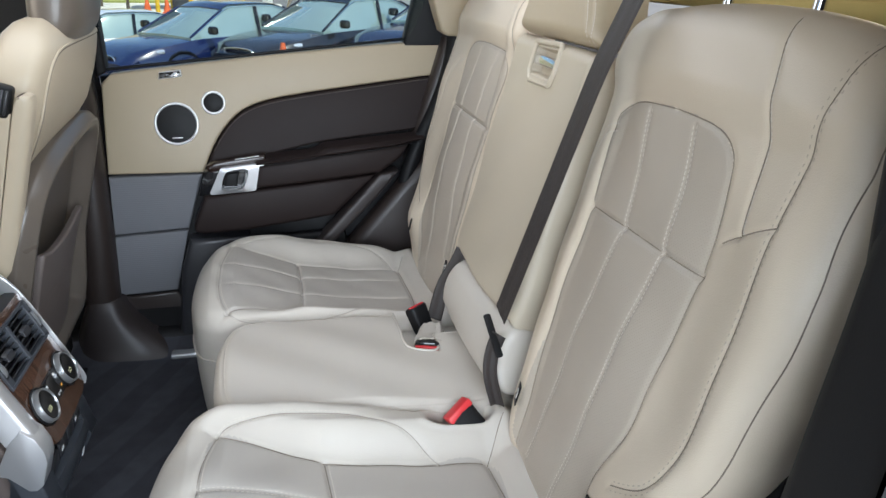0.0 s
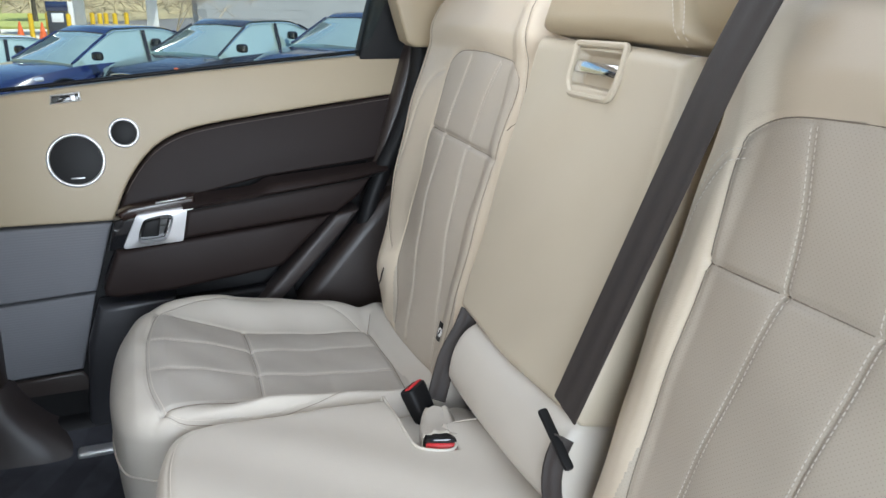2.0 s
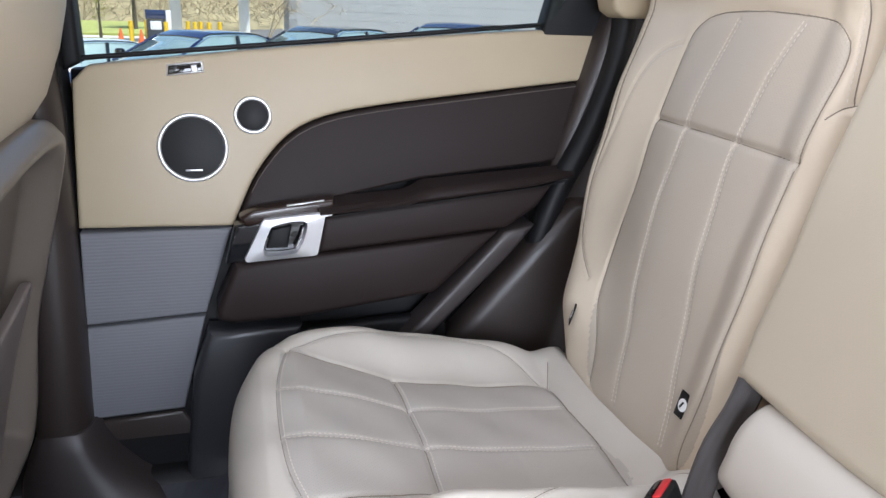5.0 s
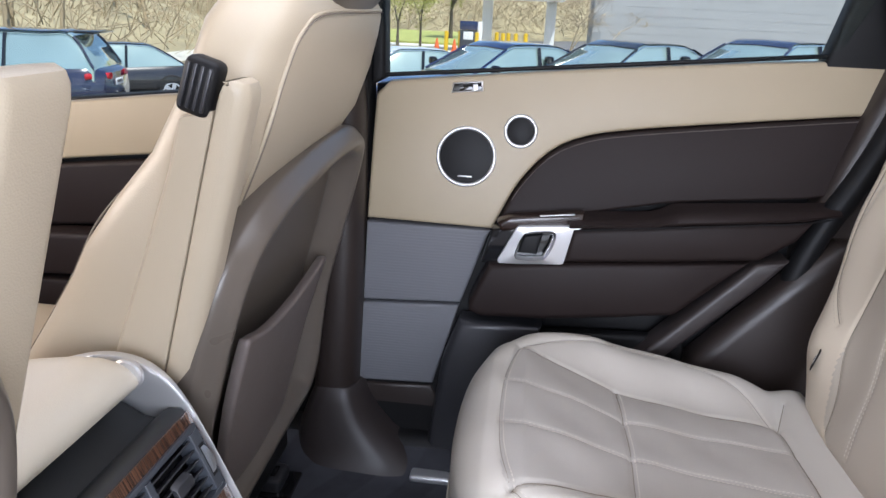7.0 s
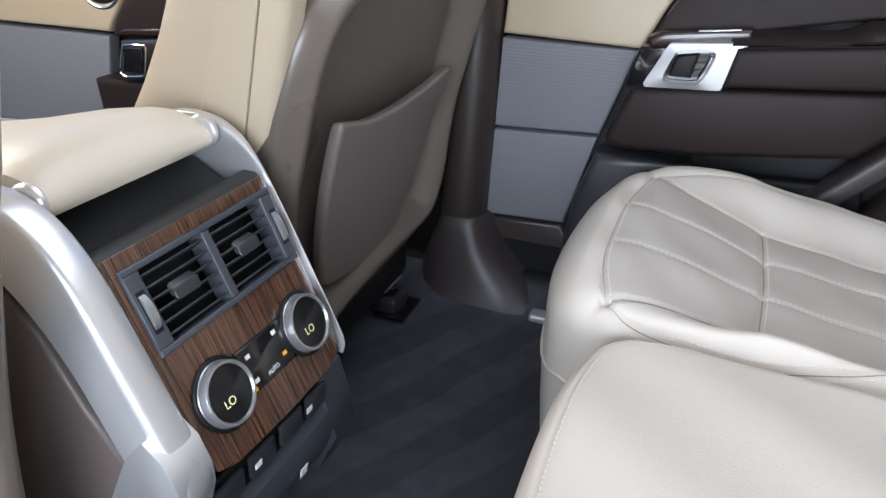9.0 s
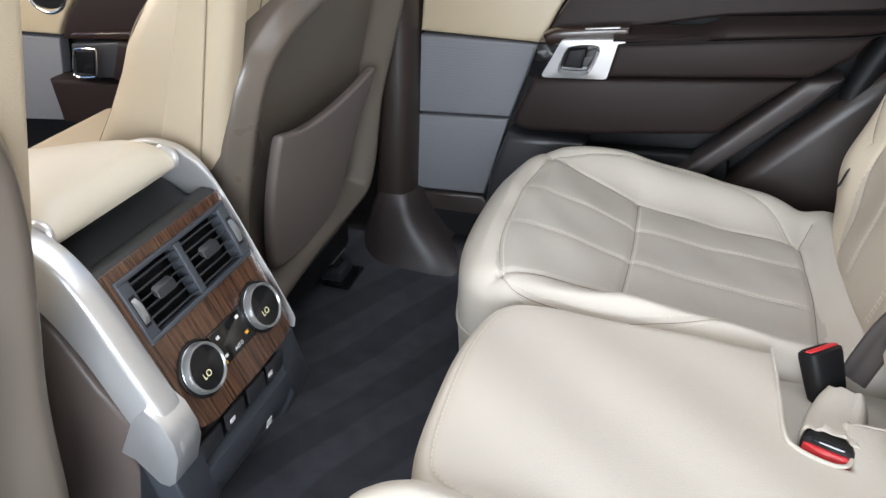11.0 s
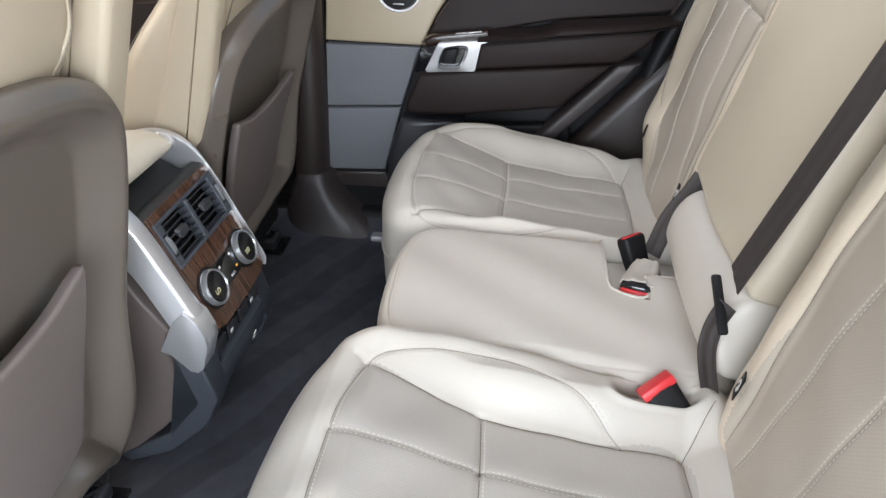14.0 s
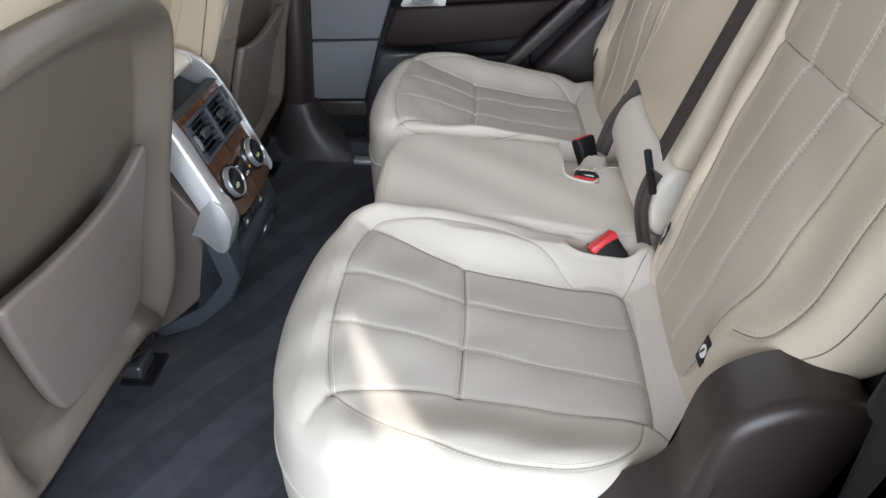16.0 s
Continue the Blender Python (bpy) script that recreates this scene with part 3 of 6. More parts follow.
    # round speaker and tweeter
    for (cx, cz, r) in ((-0.5535, 1.1465, 0.052), (-0.458, 1.1975, 0.0275)):
        yy = 0.80 + 0.16 * (cz - 1.03)
        n1 = Vector((0, -1, 0.16)).normalized()
        v1 = Vector((0, 0.16, 1)).normalized()
        c = Vector((cx, yy, cz))
        s = part("speaker", disc(c + n1 * 0.001, (1, 0, 0), v1, r * 0.93, 0.004, depth=0.01), BLACK, d, "black round speaker grille")
        part("speaker_ring", ring_tube(c + n1 * 0.001, (1, 0, 0), v1, r, r, 0.0034), SILVER, s, "satin silver ring")
        if r > 0.04:
            part("badge", box((0.026, 0.002, 0.0026), c + n1 * 0.004 + v1 * -0.036, r=0.0005), SILVER, s, "small silver bar badge")
    # window switch
    sw = part("window_switch", slab([(-0.588, 1.258), (-0.530, 1.264), (-0.532, 1.282), (-0.586, 1.276)], lean(0.797), 0.01, 0.003), SILVER, d, "silver window switch frame")
    part("rocker", slab([(-0.5855, 1.2605), (-0.5325, 1.2662), (-0.5345, 1.2795), (-0.5840, 1.2740)], lean(0.7955), 0.008, 0.002), GLOSS, sw)
    part("rocker_tip", slab([(-0.549, 1.2650), (-0.540, 1.266), (-0.541, 1.2765), (-0.550, 1.2755)], lean(0.792), 0.004, 0.0015), SILVER, sw)
    # handle
    part("veneer_strip", slab([(-0.487, 1.045), (-0.465, 1.056), (-0.335, 1.072), (-0.335, 1.048), (-0.478, 1.028)], xz(0.752), 0.03, 0.006), VENEER_DARK, d, "dark wood veneer strip")
    part("lock_switch", slab([(-0.412, 1.0615), (-0.352, 1.0685), (-0.352, 1.0702), (-0.412, 1.0632)], xz(0.7510), 0.006, 0.0005), SILVER, d)
    h = thing("door_handle", "", "")
    h.parent = d
    part("handle_backing", slab([(-0.512, 0.965), (-0.495, 1.030), (-0.34, 1.045), (-0.365, 0.968)], xz(0.760), 0.03, 0.004), GLOSS, h)
    outer = np.array([(-0.484, 0.972), (-0.450, 1.042), (-0.338, 1.052), (-0.366, 0.979)])
    bez = curve([(-0.478, 0.972), (-0.466, 1.028), (-0.40, 1.037), (-0.350, 1.040), (-0.340, 1.035), (-0.358, 0.984), (-0.368, 0.976), (-0.43, 0.970)], 60, True)
    hole = curve([(-0.452, 0.992), (-0.443, 1.022), (-0.432, 1.034), (-0.395, 1.040), (-0.381, 1.034), (-0.387, 1.008), (-0.396, 0.991), (-0.405, 0.985), (-0.443, 0.983)], 60, True)
    bm = bmesh.new()
    rings = []
    for loop, y in ((outer_loop(outer, bez), 0.756), (outer_loop(outer, bez), 0.742), (hole + (bez.mean(0) - hole.mean(0)) * 0, 0.738), (hole * 0.97 + hole.mean(0) * 0.03, 0.742), (hole * 0.95 + hole.mean(0) * 0.05, 0.758)):
        rings.append([bm.verts.new((a, y, b)) for a, b in loop])
    for lo, hi in zip(rings[:-1], rings[1:]):
        for i in range(60):
            bm.faces.new((lo[i], lo[(i + 1) % 60], hi[(i + 1) % 60], hi[i]))
    bmesh.ops.recalc_face_normals(bm, faces=bm.faces[:])
    part("bezel", bm, SILVER, h, "satin silver bezel")
    part("lever", slab([(-0.447, 0.990), (-0.438, 1.024), (-0.404, 1.030), (-0.412, 0.990)], xz(0.753), 0.01, 0.006), BLACK, h, "black pull lever")
    part("lever_edge", tube([(-0.386, 0.750, 1.026), (-0.392, 0.749, 1.006), (-0.400, 0.750, 0.990)], 0.003), CHROME, h)
    # glass and its black frame
    part("frame_cover", slab([(0.045, 1.330), (0.30, 1.330), (0.36, 1.5), (0.40, 1.70), (0.16, 1.70), (0.075, 1.45)], xz(0.848), 0.035, 0.012), BLACK, d, "black window corner cover")
    part("frame_post", slab([(-0.738, 1.262), (-0.712, 1.276), (-0.716, 1.45), (-0.77, 1.70), (-0.80, 1.70), (-0.745, 1.45)], xz(0.845), 0.05, 0.008), BLACK, d)
    return d


def outer_loop(corners, like):
    """Points on a four-sided outline, spread as those of another loop."""
    c = np.array(corners).mean(0)
    out = []
    for q in like:
        dirv, best = q - c, None
        for i in range(4):
            a, b = np.array(corners[i]), np.array(corners[(i + 1) % 4])
            m = np.array([[dirv[0], a[0] - b[0]], [dirv[1], a[1] - b[1]]])
            if abs(np.linalg.det(m)) < 1e-12:
                continue
            t, u = np.linalg.solve(m, a - c)
            if t > 0 and -1e-6 <= u <= 1 + 1e-6:
                best = c + dirv * t
        out.append(best)
    return np.array(out)


rear_door()
pane = part("window_1", slab([(-0.715, 1.262), (0.06, 1.335), (0.20, 1.70), (-0.77, 1.70)], lean(0.872, -0.25, 1.27), 0.004, 0.0005), GLASS, None)
tagged(pane, "closed rear side window of clear glass", "window", kind="structure")
pane.visible_shadow = False


# ---- far front door, seen past the seats ----
def front_door():
    d = thing("door_2", "front passenger door in tan and dark brown leather", "car door", kind="structure")
    part("door_core", slab([(-2.0, 0.545), (-0.93, 0.545), (-0.93, 1.25), (-2.0, 1.13)], xz(0.85), 0.05, 0.01), BLACK, d)
    arch = curve([(-1.60, 0.945), (-1.575, 0.99), (-1.53, 1.04), (-1.47, 1.07), (-1.33, 1.092), (-1.15, 1.112), (-0.94, 1.135)], 24)
    top = [(-0.94, 1.245), (-1.15, 1.222), (-1.37, 1.195), (-2.0, 1.13), (-2.0, 0.94)]
    part("upper_panel", slab(np.vstack([arch, top]), lean(0.80, 0.1), 0.035, 0.007), TAN, d, "tan leather upper panel")
    part("padded_insert", slab(np.vstack([arch + (0.006, -0.008), [(-0.94, 0.975), (-1.30, 0.965), (-1.58, 0.938)]]), xz(0.792), 0.03, 0.008), ESPRESSO, d, "dark brown leather insert")
    part("middle_pad", slab([(-1.41, 0.955), (-0.94, 0.975), (-0.94, 0.885), (-1.44, 0.868)], xz(0.745), 0.06, 0.012), ESPRESSO, d)
    part("lower_pad", slab([(-1.63, 0.85), (-0.94, 0.875), (-0.94, 0.77), (-1.62, 0.745)], xz(0.755), 0.06, 0.012), ESPRESSO, d)
    part("speaker_panel", slab([(-2.0, 0.93), (-1.61, 0.935), (-1.65, 0.73), (-2.0, 0.70)], xz(0.80), 0.03, 0.006), GREY, d, "grey speaker cloth")
    part("handle_plate", slab([(-1.552, 0.862), (-1.536, 0.940), (-1.405, 0.955), (-1.438, 0.872)], xz(0.752), 0.02, 0.005), SATIN_BLACK, d)
    part("bezel", tube(curve([(-1.527, 0.7325, 0.884), (-1.523, 0.7325, 0.876), (-1.512, 0.7325, 0.873), (-1.474, 0.7325, 0.878), (-1.466, 0.7325, 0.886), (-1.455, 0.7325, 0.936), (-1.462, 0.7325, 0.941), (-1.502, 0.7325, 0.938), (-1.513, 0.7325, 0.930)], 40, True), 0.0028, 8), CHROME, d, "chrome handle bezel")
    part("lever", slab([(-1.522, 0.882), (-1.511, 0.930), (-1.464, 0.936), (-1.474, 0.883)], xz(0.7330), 0.003, 0.001), GLOSS, d)
    part("veneer_strip", slab([(-1.55, 0.950), (-1.53, 0.963), (-1.38, 0.977), (-1.38, 0.960)], xz(0.760), 0.03, 0.004), VENEER_DARK, d)
    c = Vector((-1.613, 0.798, 1.045))
    s = part("speaker", disc(c, (1, 0, 0), (0, 0, 1), 0.05, 0.004, depth=0.01), BLACK, d)
    part("speaker_ring", ring_tube(c, (1, 0, 0), (0, 0, 1), 0.053, 0.053, 0.0045), CHROME, s)
    m = part("mirror_housing", box((0.12, 0.20, 0.16), (-1.78, 1.0, 1.27), r=0.04, seg=4), SATIN_BLACK, d)
    part("mirror_glass", box((0.006, 0.16, 0.12), (-1.717, 1.0, 1.27), r=0.02, seg=3), CHROME, m)


front_door()
fw = part("window_2", slab([(-1.95, 1.13), (-0.95, 1.24), (-0.98, 1.70), (-1.35, 1.70)], lean(0.872, -0.25, 1.27), 0.004, 0.0005), GLASS, None)
tagged(fw, "closed front side window of clear glass", "window", kind="structure")
fw.visible_shadow = False


# ---- rear bench ----
def base_z(x):
    return np.interp(x, [-0.54, -0.47, -0.42, -0.35, -0.275, -0.15, -0.02, 0.08], [0.866, 0.884, 0.884, 0.865, 0.841, 0.819, 0.806, 0.800])


def inner_edge(x):
    return np.interp(x, [-0.45, -0.277, 0.0], [0.222, 0.264, 0.268])


def outer_edge(x):
    return np.interp(x, [-0.43, -0.275, 0.0], [0.597, 0.550, 0.545])


def well(a, b):
    """The tray in which the buckle stands."""
    r = (np.abs((a - 0.200) / 0.021) ** 3.5 + np.abs((b + 0.052) / 0.058) ** 3.5) ** (1 / 3.5)
    return -0.021 * sm((1.0 - r) / 0.25) + 0.003 * np.exp(-((r - 1.12) / 0.12) ** 2)


def cushion_height(a, b):
    h = base_z(b)
    h = h + np.interp(b, [-0.46, -0.36, -0.275, -0.15, 0.0, 0.06], [0.002, 0.020, 0.042, 0.048, 0.040, 0.020]) * sm((inner_edge(b) - a) / 0.055)
    h = h + 0.030 * sm((a - outer_edge(b)) / 0.10) * sm((0.06 - b) / 0.14) * sm((b + 0.50) / 0.22)
    h = h + 0.004 * np.cos((a - 0.40) * 9)
    h = h + 0.028 * sm((b + 0.022) / 0.05)
    return h + 0.002 * np.sin(a * 47 + b * 23) * np.sin(b * 31)


seats = {}


def seat_cushion(s):
    side = "passenger" if s > 0 else "driver"
    t = thing("rear_seat", f"beige leather rear seat with stitched panels behind the {side} seat", "car seat", "rear bench")
    seats[s] = t
    out = [(0.192, 0.06), (0.189, -0.10), (0.188, -0.25), (0.189, -0.38), (0.198, -0.455), (0.235, -0.505), (0.32, -0.528), (0.42, -0.531), (0.52, -0.522), (0.60, -0.497), (0.66, -0.455), (0.70, -0.39), (0.712, -0.30), (0.70, -0.20), (0.67, -0.11), (0.632, -0.04), (0.61, 0.02), (0.60, 0.06), (0.40, 0.066)]
    if s > 0:
        out[4:9] = [(0.200, -0.445), (0.240, -0.490), (0.32, -0.511), (0.42, -0.514), (0.52, -0.507)]
        out[9:18] = [(0.590, -0.488), (0.648, -0.458), (0.690, -0.392), (0.712, -0.30), (0.712, -0.20), (0.700, -0.11), (0.682, -0.04), (0.665, 0.02), (0.650, 0.06)]
    if s < 0:
        out[:6] = [(0.176, 0.06), (0.166, -0.10), (0.148, -0.25), (0.138, -0.37), (0.152, -0.462), (0.215, -0.510)]
    front = [(0.222, -0.432), (0.30, -0.449), (0.42, -0.452), (0.52, -0.445), (0.597, -0.428)]
    left = [(0.222, -0.432), (0.245, -0.36), (0.264, -0.277), (0.268, -0.15), (0.270, -0.022)]
    right = [(0.597, -0.428), (0.570, -0.36), (0.550, -0.275), (0.546, -0.15), (0.545, -0.022)]
    cross = [(0.264, -0.277), (0.40, -0.272), (0.550, -0.275)]
    rear = [(0.270, -0.022), (0.40, -0.018), (0.545, -0.022)]
    ribs = [[(0.350, -0.451), (0.354, -0.36), (0.357, -0.274)], [(0.468, -0.450), (0.463, -0.36), (0.457, -0.274)],
            [(0.357, -0.271), (0.360, -0.15), (0.362, -0.022)], [(0.457, -0.271), (0.466, -0.15), (0.474, -0.022)]]
    arc_in = [(0.222, -0.432), (0.200, -0.405), (0.191, -0.34), (0.193, -0.26), (0.206, -0.195), (0.232, -0.140), (0.268, -0.098)]
    arc_out = [(0.597, -0.428), (0.640, -0.36), (0.664, -0.26), (0.662, -0.17), (0.640, -0.10), (0.60, -0.055), (0.548, -0.035)]
    corners = [[(0.222, -0.432), (0.207, -0.447)], [(0.597, -0.428), (0.636, -0.450)], [(0.270, -0.022), (0.215, 0.02)], [(0.545, -0.022), (0.60, 0.0)]]
    seams = [(front, 0.003, 0.004), (left, 0.003, 0.004), (right, 0.003, 0.004), (cross, 0.004, 0.004), (rear, 0.005, 0.006), (arc_in, 0.002, 0.004), (arc_out, 0.002, 0.004)]
    seams += [(r, 0.003, 0.0030) for r in ribs] + [(c, 0.003, 0.004) for c in corners]
    p = Pad(out, (lambda a, b: cushion_height(a, b) + well(a, b) + 0.016 * sm((0.205 - a) / 0.05) * sm((0.02 - b) / 0.12)) if s < 0 else cushion_height, lambda a, b, h: (b, s * a, h), 0.048, seams, flip=s < 0)

    def down(z):
        return lambda a, b, e: np.full(len(a), z)
    c = p.build("cushion", LEATHER, t, ((-0.006, 0.03), (-0.012, 0.07), (-0.004, down(0.70)), (0.02, down(0.62)), (0.06, down(0.585))) if s < 0 else ((-0.002, 0.03), (-0.002, 0.07), (0.006, down(0.70)), (0.025, down(0.62)), (0.06, down(0.585))), inlay=(left + rear[1:] + right[::-1] + front[::-1][1:-1], LEATHER_FLAT))
    p.crease([cross, rear, left, right] + corners[2:], SEAM, t)
    p.crease([front, arc_in, arc_out], SEAM, t, 0.0005)
    lines = []
    for r in ribs:
        lines += [p.offset(r, 0.0034), p.offset(r, -0.0034)]
    for r in (front, cross):
        lines.append(p.offset(r, 0.005))
    for r in (arc_in, arc_out):
        lines += [p.offset(r, 0.004), p.offset(r, -0.004)]
    p.stitch(lines, THREAD, t)
    # welt round the side
    loop = p.out
    c0 = loop.mean(0)
    k = c0 + (loop - c0) * (1.012 if s < 0 else 1.004)
    e = p.at(loop[:, 0], loop[:, 1])
    start = next(i for i in range(len(loop)) if loop[i][1] < 0.0 and loop[i - 1][1] >= 0.0)
    pts = [(k[(start + i) % len(k)][1], s * k[(start + i) % len(k)][0], e[(start + i) % len(k)] - 0.064) for i in range(len(k)) if k[(start + i) % len(k)][1] < -0.04]
    part("welt", tube(pts, 0.0022, 6), LEATHER, t)
    return t


for s in (1, -1):
    seat_cushion(s)


def centre_cushion():
    t = thing("rear_seat", "plain beige leather centre rear seat with folded-up armrest", "car seat", "rear bench")
    seats[0] = t
    out = [(-0.178, 0.05), (-0.172, -0.15), (-0.165, -0.35), (-0.150, -0.418), (-0.10, -0.442), (0, -0.448), (0.10, -0.442), (0.165, -0.418), (0.186, -0.35), (0.187, -0.15), (0.186, 0.05), (0, 0.055)]

    def h(a, b):
        z = np.interp(b, [-0.5, -0.42, -0.2, -0.05, 0.06], [0.868, 0.874, 0.868, 0.858, 0.855]) + 0.008 * np.cos(a * 8)
        pocket = sm((b + 0.096) / 0.008) * np.maximum(sm((a - 0.002 - 0.35 * (-0.045 - b)) / 0.008) * sm((-0.036 - b) / 0.008), sm((a - 0.070) / 0.008))
        return z - 0.036 * pocket + 0.0015 * np.sin(a * 37 + b * 29)
    rim = [(-0.165, 0.0), (-0.154, -0.33), (-0.138, -0.404), (-0.10, -0.426), (0, -0.432), (0.10, -0.426), (0.152, -0.404), (0.175, -0.33), (0.178, 0.0)]
    p = Pad(out, h, lambda a, b, z: (b, a, z), 0.030, [(rim, 0.002, 0.003)], segs=240, rings=90)

    def down(z):
        return lambda a, b, e: np.full(len(a), z)
    p.build("cushion", LEATHER, t, ((-0.004, 0.03), (-0.004, 0.09), (0.0, down(0.70)), (0.05, down(0.60))))
    p.stitch([p.offset(rim[1:-1], 0.004)], THREAD, t)
    edge = curve([(-0.097, 0.180), (-0.097, 0.10), (-0.097, 0.034), (-0.088, 0.014), (-0.062, 0.003), (-0.044, 0.004), (-0.037, 0.018), (-0.034, 0.060), (-0.020, 0.069), (0.02, 0.070)], 50)
    part("piping", tube([(x, y, float(np.interp(x, [-0.2, -0.05, 0.06], [0.868, 0.858, 0.855])) + 0.008 * math.cos(y * 8) - 0.0005) for x, y in edge], 0.0024, 8), LEATHER, t)
    return t


centre_cushion()
tagged(part("bench_back", slab([(-0.70, 0.72), (0.70, 0.72), (0.70, 1.38), (-0.70, 1.38)], lambda a, b, h: (0.105 + 0.25 * (b - 0.9) - h, a, b), 0.02, 0.004), BLACK, None), "black carpeted rear face of the bench", "seat base", kind="structure")
tagged(part("bench_base", box((0.46, 1.36, 0.13), (-0.20, 0, 0.595), r=0.02), BLACK, None), "black carpeted box under the rear bench", "seat base", kind="structure")

SLOPE = 0.25


def back_place(sign):
    def f(a, b, h):
        x = 0.055 + SLOPE * (b - 0.9) + 0.10 * np.maximum(b - 1.40, 0) - h * 0.97
        return x, sign * a, b + h * 0.24
    return f


def back_height(a, b):
    h = np.full(np.shape(a), 0.017)
    h = h + 0.020 * sm((a - 0.545) / 0.115) * sm((b - 0.88) / 0.12) * sm((1.50 - b) / 0.25)
    h = h - 0.022 * sm((a - 0.662) / 0.07)
    h = h + 0.012 * sm((0.290 - a) / 0.04)
    h = h + 0.014 * sm((b - 1.375) / 0.05)
    h = h + 0.034 * np.exp(-((a - 0.575) / 0.06) ** 2) * np.exp(-((b - 0.935) / 0.07) ** 2)
    h = h + 0.006 * np.cos((a - 0.43) * 12) + 0.012 * np.exp(-((b - 1.08) / 0.12) ** 2) * np.exp(-((a - 0.42) / 0.14) ** 2)
    return h + 0.002 * np.sin(a * 31 + b * 19) * np.sin(b * 27)


def seat_back(s):
    t = seats[s]
    out = [(0.26, 0.805), (0.40, 0.795), (0.56, 0.800), (0.612, 0.83), (0.630, 0.90), (0.655, 0.985), (0.695, 1.07), (0.718, 1.18), (0.724, 1.30), (0.718, 1.41), (0.688, 1.478), (0.60, 1.505), (0.48, 1.512), (0.34, 1.506), (0.25, 1.492), (0.207, 1.45), (0.200, 1.30), (0.196, 1.15), (0.200, 1.0), (0.205, 0.88)]
    left = [(0.300, 0.835), (0.296, 1.05), (0.297, 1.222), (0.288, 1.33), (0.300, 1.362), (0.335, 1.377), (0.42, 1.383)]
    right = [(0.42, 1.383), (0.50, 1.379), (0.538, 1.363), (0.553, 1.33), (0.564, 1.228), (0.555, 1.10), (0.552, 1.03), (0.538, 0.97), (0.505, 0.835)]
    cross = [(0.297, 1.222), (0.42, 1.226), (0.564, 1.228)]
    ribs = [[(0.362, 1.380), (0.385, 1.30), (0.396, 1.224)], [(0.465, 1.382), (0.484, 1.30), (0.492, 1.227)],
            [(0.396, 1.224), (0.375, 1.05), (0.340, 0.840)], [(0.492, 1.227), (0.475, 1.05), (0.440, 0.840)]]
    lo_a, hi_a = (0.245, 0.552) if s > 0 else (0.272, 0.552)
    left, right, cross = ([(lo_a + (a - 0.297) * (hi_a - lo_a) / 0.267, b) for a, b in line] for line in (left, right, cross))
    ribs = [[(lo_a + (a - 0.297) * (hi_a - lo_a) / 0.267, min(b, 1.372)) for a, b in line] for line in ribs]
    edge = [(0.660, 1.485), (0.662, 1.40), (0.664, 1.28), (0.660, 1.15), (0.654, 1.085), (0.636, 1.035), (0.608, 1.004), (0.555, 0.975)]
    if s < 0:
        edge = [(0.648, 1.485), (0.640, 1.40), (0.637, 1.312), (0.641, 1.260), (0.643, 1.183), (0.644, 1.100), (0.634, 1.046), (0.611, 1.000), (0.565, 0.972)]
        shoulder = [(0.540, 1.498), (0.552, 1.466), (0.570, 1.395), (0.588, 1.287)]
        tick = [(0.562, 1.271), (0.588, 1.287), (0.636, 1.311)]
        inner = [(0.270, 1.335), (0.250, 1.325), (0.232, 1.285), (0.217, 1.22), (0.208, 1.12)]
    else:
        shoulder = [(0.262, 1.495), (0.244, 1.455), (0.230, 1.39), (0.214, 1.292)]
        tick = [(0.232, 1.272), (0.214, 1.292), (0.190, 1.304)]
        inner = [(0.553, 1.338), (0.59, 1.326), (0.620, 1.295), (0.642, 1.22), (0.652, 1.12)]
    outer = [(0.700, 1.440), (0.697, 1.338), (0.702, 1.272), (0.702, 1.217), (0.695, 1.161), (0.687, 1.090), (0.672, 1.040), (0.645, 1.000)]
    seams = [(left, 0.0024, 0.004), (right, 0.0024, 0.004), (cross, 0.0042, 0.004), (edge, 0.0020, 0.004), (shoulder, 0.0026, 0.004), (tick, 0.0020, 0.003), (inner, 0.0020, 0.004), (outer, 0.0020, 0.004)]
    seams += [(r, 0.0024, 0.0030) for r in ribs]
    p = Pad(out, back_height, back_place(s), 0.045, seams, flip=s > 0)
    p.build("backrest", LEATHER_REAR, t, ((-0.001, 0.008), (0.0, 0.020), (0.015, 0.034), (0.05, 0.044)), inlay=(left + right[1:], LEATHER_BACK))
    p.crease([cross, left, right, shoulder, tick, edge, outer], SEAM, t)
    lines = []
    for r in ribs:
        lines += [p.offset(r, 0.0034), p.offset(r, -0.0034)]
    lines += [p.offset(inner, 0.005), p.offset(inner, -0.005), p.offset(shoulder, 0.004)]
    p.stitch(lines, THREAD, t)
    p.stitch([p.offset(edge, 0.005), p.offset(edge, -0.005)], EDGETHREAD, t, 0.0085, 0.0035)
    f = back_place(s)
    for a in (0.36, 0.52):
        q = f(a, 1.50, 0.0)
        part("headrest_post", tube([(q[0] + 0.012, q[1], 1.49), (q[0] + 0.03, q[1], 1.60)], 0.0065, 14), CHROME, t, "chrome headrest post")
    rings = []
    for z in np.linspace(0, 1, 12):
        w, d = 0.135 * math.sqrt(max(0.05, 1 - (2 * z - 1) ** 4 * 0.8)), 0.055 * math.sqrt(max(0.06, 1 - (2 * z - 1) ** 4 * 0.9))
        rings.append([(0.245 + z * 0.02 + x, s * 0.44 + y, 1.575 + 0.13 * z) for x, y in oval(0, 0, d, w, 32, 2.8)])
    part("headrest", loft(rings), LEATHER, t, "beige leather headrest")
    return p


pads = {s: seat_back(s) for s in (1, -1)}


